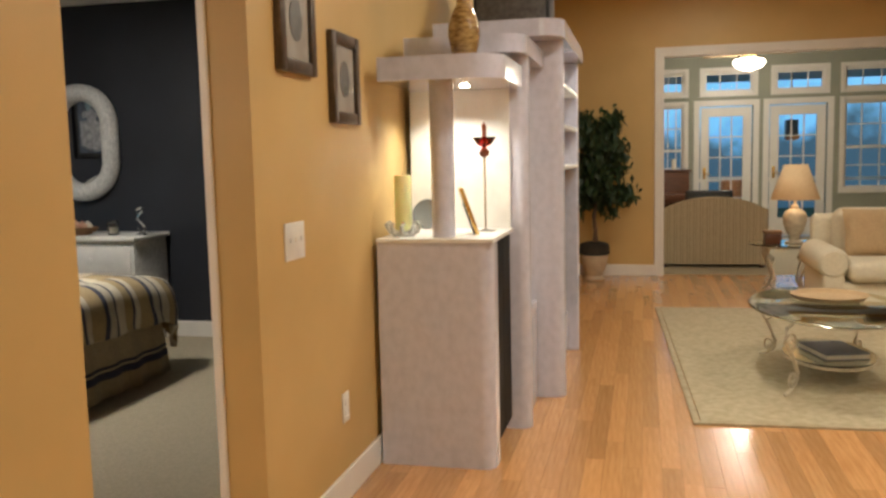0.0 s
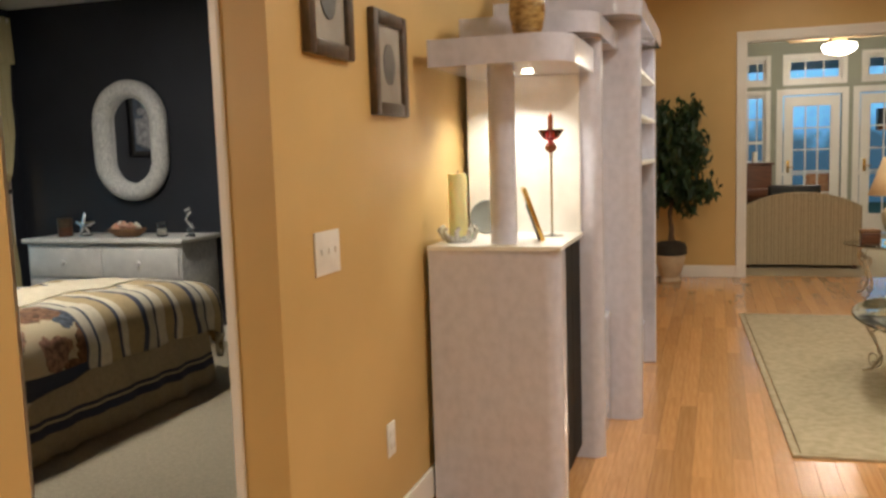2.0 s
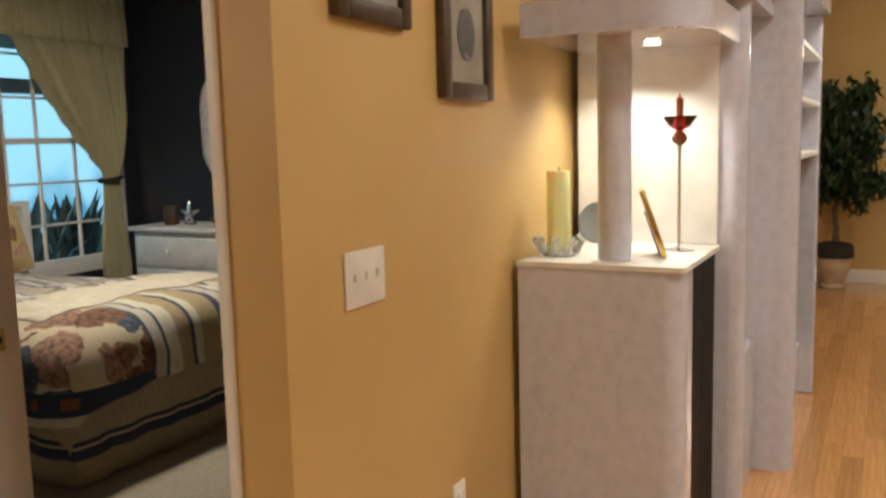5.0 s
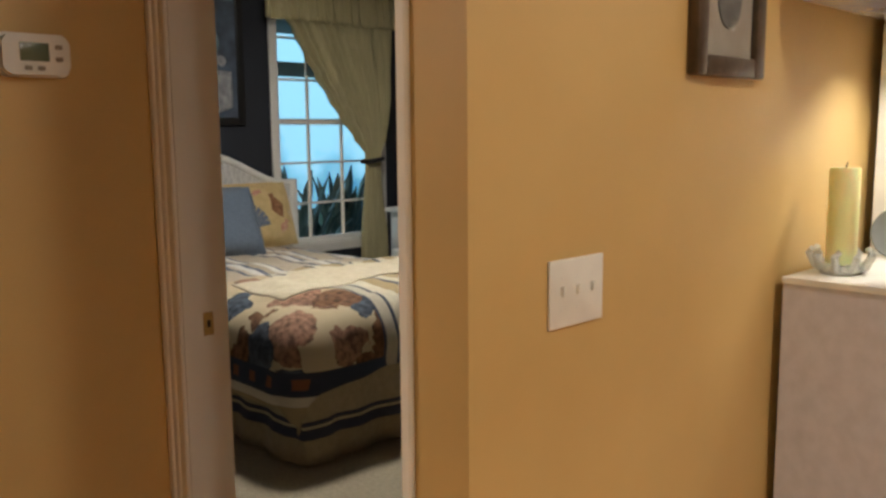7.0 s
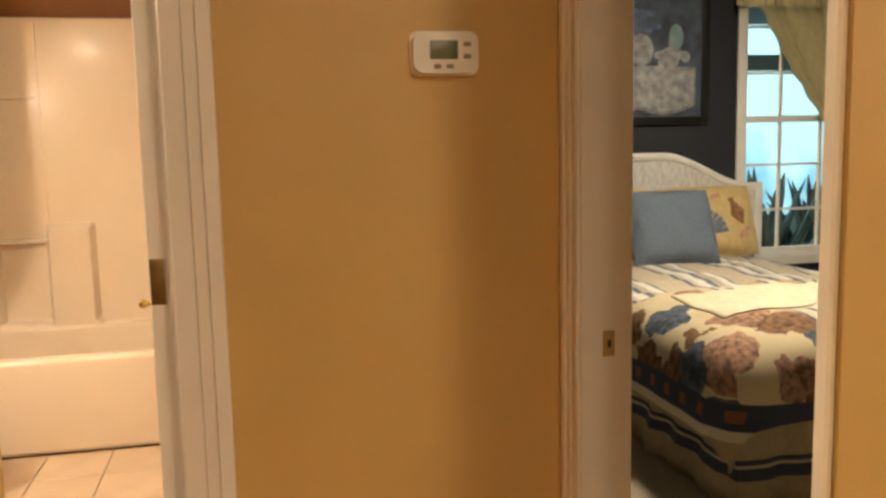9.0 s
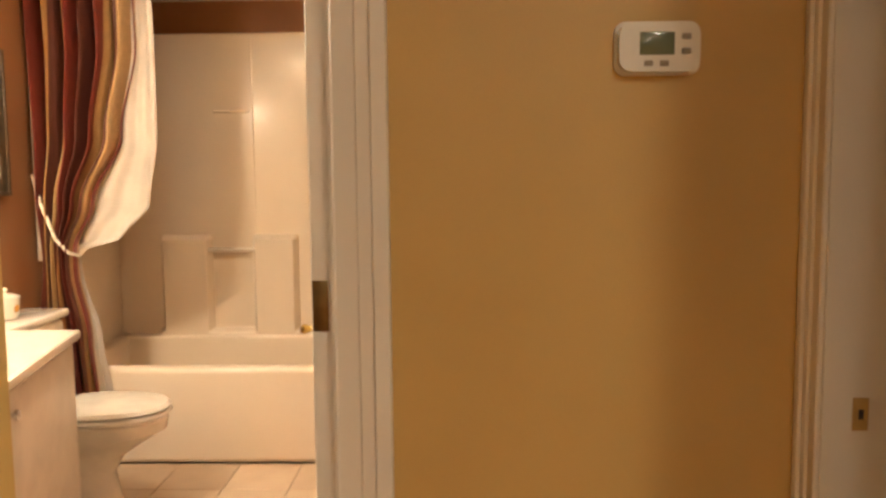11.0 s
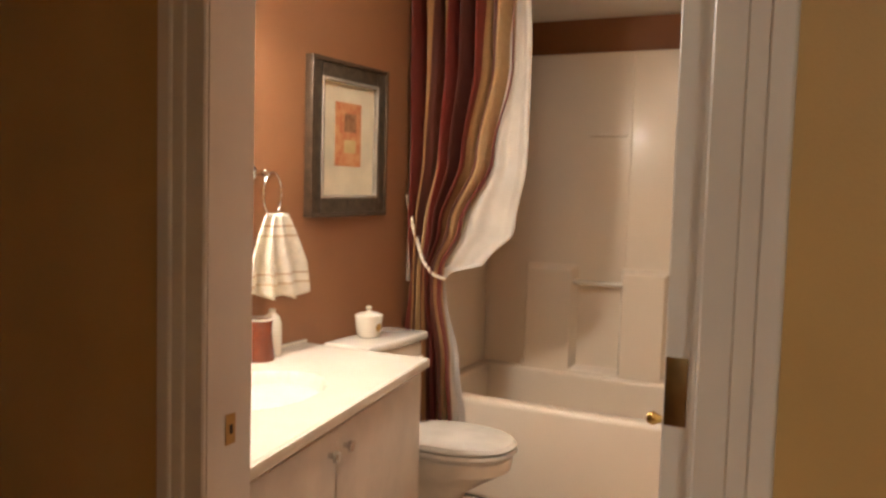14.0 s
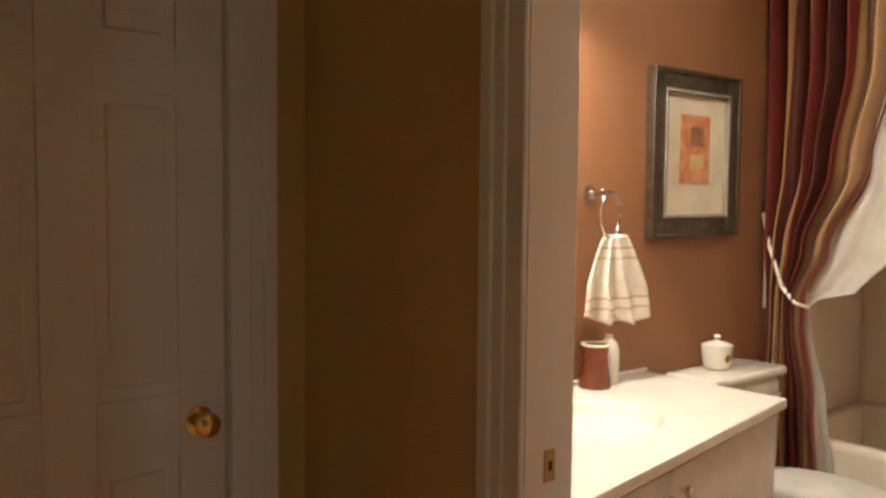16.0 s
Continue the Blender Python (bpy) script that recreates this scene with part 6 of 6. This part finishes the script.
fan = thing("ceiling_fan", (2.55, 13.4, 2.92), "ceiling fan with wooden blades and a lit glass bowl", "ceiling fan")
bm = bmesh.new()
lathe(bm, [(0.07, 0), (0.06, -0.05), (0.015, -0.06), (0.015, -0.16), (0.09, -0.18), (0.11, -0.24), (0.08, -0.30)], 28)
part("motor", bm, M_BRASSD, fan)
for k in range(5):
    a = 2 * math.pi * k / 5 + 0.25
    bm = bx(0.13, 0.62, -0.065, 0.065, -0.245, -0.235, bev=0.004)
    bm.transform(Matrix.Rotation(a, 4, "Z") @ Matrix.Rotation(radians(8), 4, "X"))
    part("blade", bm, M_TAN, fan)
bm = bmesh.new()
lathe(bm, [(0.10, -0.305), (0.19, -0.32), (0.21, -0.36), (0.17, -0.42), (0.08, -0.45), (0, -0.455)], 32)
fl = part("light_bowl", bm, M_LIGHT, fan, "lit frosted glass bowl")
fl.visible_shadow = False

# fixtures of the unseen downlights added over the great room
for lx, ly in UNSEEN_DOWNLIGHTS:
    dl = thing("unseen_ceiling_light", (lx, ly, CEIL), "unseen round white recessed ceiling light, added and lit", "ceiling light", "great room ceiling lights")
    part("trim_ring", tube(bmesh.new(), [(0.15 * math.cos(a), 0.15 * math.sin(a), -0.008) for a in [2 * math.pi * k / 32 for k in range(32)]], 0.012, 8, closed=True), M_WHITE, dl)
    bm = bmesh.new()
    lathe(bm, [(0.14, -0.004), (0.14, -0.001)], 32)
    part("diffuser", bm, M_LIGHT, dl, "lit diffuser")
# fixture for the added bedroom lamp, out of view
bc = thing("unseen_ceiling_light", (-2.3, 5.0, 2.62), "unseen round white bedroom ceiling light, added and lit", "ceiling light")
bm = bmesh.new()
lathe(bm, [(0.2, 0), (0.2, -0.015), (0.0, -0.02)], 32)
part("diffuser", bm, M_LIGHT, bc, "lit diffuser")
# fixture for the added bathroom lamp, out of view
bc2 = thing("unseen_ceiling_light", (-2.4, 1.75, 2.45), "unseen round white bathroom ceiling light, added and lit", "ceiling light")
bm = bmesh.new()
lathe(bm, [(0.17, 0), (0.17, -0.015), (0.0, -0.02)], 32)
part("diffuser", bm, M_LIGHT, bc2, "lit diffuser")
vb = thing("vanity_lamp", (-1.72, 0.93, 2.0), "vanity lamp bar with frosted shades, lit", "wall lamp")
part("bar", bx(-0.3, 0.3, 0, 0.03, -0.03, 0.03, bev=0.006), M_CHROME, vb)
for k in (-0.2, 0, 0.2):
    bm = bmesh.new()
    lathe(bm, [(0.03, 0.0), (0.055, 0.02), (0.06, 0.10), (0.05, 0.11)], 20, (k, 0.08, 0.0))
    part("shade", bm, M_LIGHT, vb, "lit frosted shade")
    part("arm", tube(bmesh.new(), [(k, 0.025, -0.01), (k, 0.08, -0.015), (k, 0.08, 0.0)], 0.008, 8), M_CHROME, vb)

# ---- outside ----
structure("backdrop_west", bx(-14.1, -14, -6, 20, -0.2, 9), M_BACKW, "pale blue dusk distance", "backdrop")
structure("backdrop_north", bx(-10, 20, 26, 26.1, -0.2, 9), M_BACK, "pale blue dusk distance", "backdrop")


def shrub(at, h, n, seed, label):
    random.seed(seed)
    s = thing("shrub", at, label, "plant", "shrubs outside")
    bm = bmesh.new()
    for i in range(n):
        a, el = random.uniform(0, 6.28), random.uniform(0.35, 1.4)
        ln = h * random.uniform(0.6, 1.0)
        d = Vector((math.cos(a) * math.cos(el), math.sin(a) * math.cos(el), math.sin(el)))
        sd = d.cross(Vector((0, 0, 1))).normalized() * random.uniform(0.035, 0.075)
        p = [Vector((0, 0, 0)), d * ln * 0.5, d * ln * 0.8 + Vector((0, 0, -0.02)), d * ln + Vector((0, 0, -0.12))]
        w = [0.6, 1.0, 0.7, 0.05]
        vs = [(bm.verts.new(q - sd * k), bm.verts.new(q + sd * k)) for q, k in zip(p, w)]
        for (a1, b1), (a2, b2) in zip(vs, vs[1:]):
            bm.faces.new((a1, b1, b2, a2))
    solid(part("leaves", bm, M_SHRUB, s), 0.004)
    return s


shrub((-5.6, 6.9, -0.2), 1.5, 70, 3, "spiky green yucca outside the bedroom window")
shrub((-6.2, 7.9, -0.2), 1.5, 70, 4, "spiky green yucca outside the bedroom window")
shrub((-5.9, 6.2, -0.2), 1.1, 60, 6, "low spiky shrub outside the bedroom window")
pw_ = thing("side_porch", (-6.5, 7.5, -0.2), "grey porch beam and posts outside the bedroom window", "porch")
part("beam", bx(-0.06, 0.06, -4.5, 4.5, 2.17, 2.31), M_SIDING, pw_, smooth=False)
part("ceiling_board", bx(-0.06, 2.0, -4.5, 4.5, 2.60, 2.65), M_SIDING, pw_, smooth=False)
for py in (-4.4, 4.4):
    part("post", bx(-0.06, 0.06, py - 0.06, py + 0.06, 0, 2.60), M_TRIM, pw_, smooth=False)
po = thing("porch", (3.2, 17.2, -0.2), "white porch posts and rail outside the sunroom", "porch")
for k in range(5):
    part("post", bx(-2.6 + 1.3 * k, -2.48 + 1.3 * k, 0.9, 1.02, 0, 2.9), M_TRIM, po, smooth=False)
part("rail", bx(-2.6, 2.8, 0.93, 0.99, 1.0, 1.06), M_TRIM, po, smooth=False)
part("deck", bx(-3, 3.2, -1.5, 1.1, 0, 0.12), M_SIDING, po, smooth=False)
part("roof", bx(-3, 3.2, -1.5, 1.3, 2.9, 3.0), M_SIDING, po, smooth=False)

pch = thing("porch_chair", (2.75, 16.6, -0.08), "white porch chair with a red patterned cushion", "chair")
part("seat", bx(-0.28, 0.28, -0.25, 0.25, 0.40, 0.44, bev=0.01), M_TRIM, pch)
part("cushion", bx(-0.26, 0.26, 0.12, 0.24, 0.46, 0.95, bev=0.04, seg=3), M_RED, pch, "red patterned cushion")
part("backrest", bx(-0.29, 0.29, 0.245, 0.28, 0.44, 0.98, bev=0.01), M_TRIM, pch)
for sx in (-0.25, 0.25):
    for sy in (-0.21, 0.22):
        part("leg", bx(sx - 0.02, sx + 0.02, sy - 0.02, sy + 0.02, 0, 0.40), M_TRIM, pch, smooth=False)
fd = thing("bird_feeder", (3.62, 16.7, 1.55), "hanging bird feeder with red blooms under the porch roof", "bird feeder")
part("body", bx(-0.10, 0.10, -0.10, 0.10, 0.0, 0.34, bev=0.01), M_GREY, fd)
part("cord", tube(bmesh.new(), [(0, 0, 0.34), (0, 0, 1.15)], 0.006, 6), M_BLACK, fd)
for k in range(4):
    bm = bmesh.new()
    lathe(bm, [(0.0, 0), (0.035, 0.02), (0.04, 0.05), (0.02, 0.07), (0, 0.075)], 12, (-0.07 + 0.05 * k, -0.12, -0.02 + 0.02 * (k % 2)))
    part("bloom", bm, M_RED, fd)

# ---- floor pieces ----
random.seed(11)
near, far = [], []
PW = 0.083
x = 0.0
i = 0
while x < 6.48:
    y = -2.5 - random.uniform(0, 1.0)
    while y < 10.93:
        ln = random.uniform(0.6, 1.35)
        a, b = max(y, -2.5), min(y + ln, 10.93)
        if b - a > 0.05:
            (near if x < 1.95 and 3.6 < a and b < 11 and a < 10.9 else far).append((x, min(x + PW, 6.49), a, b))
        y += ln
    x += PW
near.sort(key=lambda q: q[2])
far += near[290:]
near = near[:290]


def plank_data(w, l):
    bm = bmesh.new()
    box(bm, 0.0003, w - 0.0003, 0.0003, l - 0.0003, -0.013, 0.0)
    top = max(bm.faces, key=lambda f: f.calc_center_median().z)
    r = bmesh.ops.inset_region(bm, faces=[top], thickness=0.001, depth=0.0)
    for v in top.verts:
        v.co.z += 0.0005
    return finish("plank", bm, M_OAK, False)


cache = {}
for x0, x1, a, b in near:
    key = round((b - a) * 20)
    if key not in cache:
        cache[key] = plank_data(PW, 1.0)
    ob = new("plank", cache[key])
    ob.matrix_basis = Matrix.Translation((x0, a, 0)) @ Matrix.Diagonal((1, b - a, 1, 1))
    ob.parent = floor_oak
vs, fs = [], []
for x0, x1, a, b in far:
    g = 0.0003
    k = len(vs)
    vs += [(x0 + g, a + g, 0), (x1 - g, a + g, 0), (x1 - g, b - g, 0), (x0 + g, b - g, 0), (x0 + g, a + g, -0.013), (x1 - g, a + g, -0.013), (x1 - g, b - g, -0.013), (x0 + g, b - g, -0.013)]
    fs += [(k, k + 1, k + 2, k + 3), (k, k + 4, k + 5, k + 1), (k + 1, k + 5, k + 6, k + 2), (k + 2, k + 6, k + 7, k + 3), (k + 3, k + 7, k + 4, k)]
me = bpy.data.meshes.new("planks")
me.from_pydata(vs, [], fs)
me.materials.append(M_OAKI)
ob = new("planks", me)
ob.parent = floor_oak
tagged(ob, kind="stuff")
bm = bx(-1.07, -0.001, 0.93, 3.50, -0.013, 0.0)
part("vestibule_boards", bm, M_OAKI, floor_oak, smooth=False)
TS = 0.305
tile = finish("tile", bx(0.002, TS - 0.002, 0.002, TS - 0.002, -0.008, 0.0, bev=0.002, seg=1), M_TILE, False)
for i in range(7):
    for j in range(6):
        ob = new("tile", tile)
        ob.matrix_basis = Matrix.Translation((-3.24 + i * TS, 0.935 + j * TS * 0.925, 0)) @ Matrix.Diagonal((1, 0.92, 1, 1))
        ob.parent = floor_bath
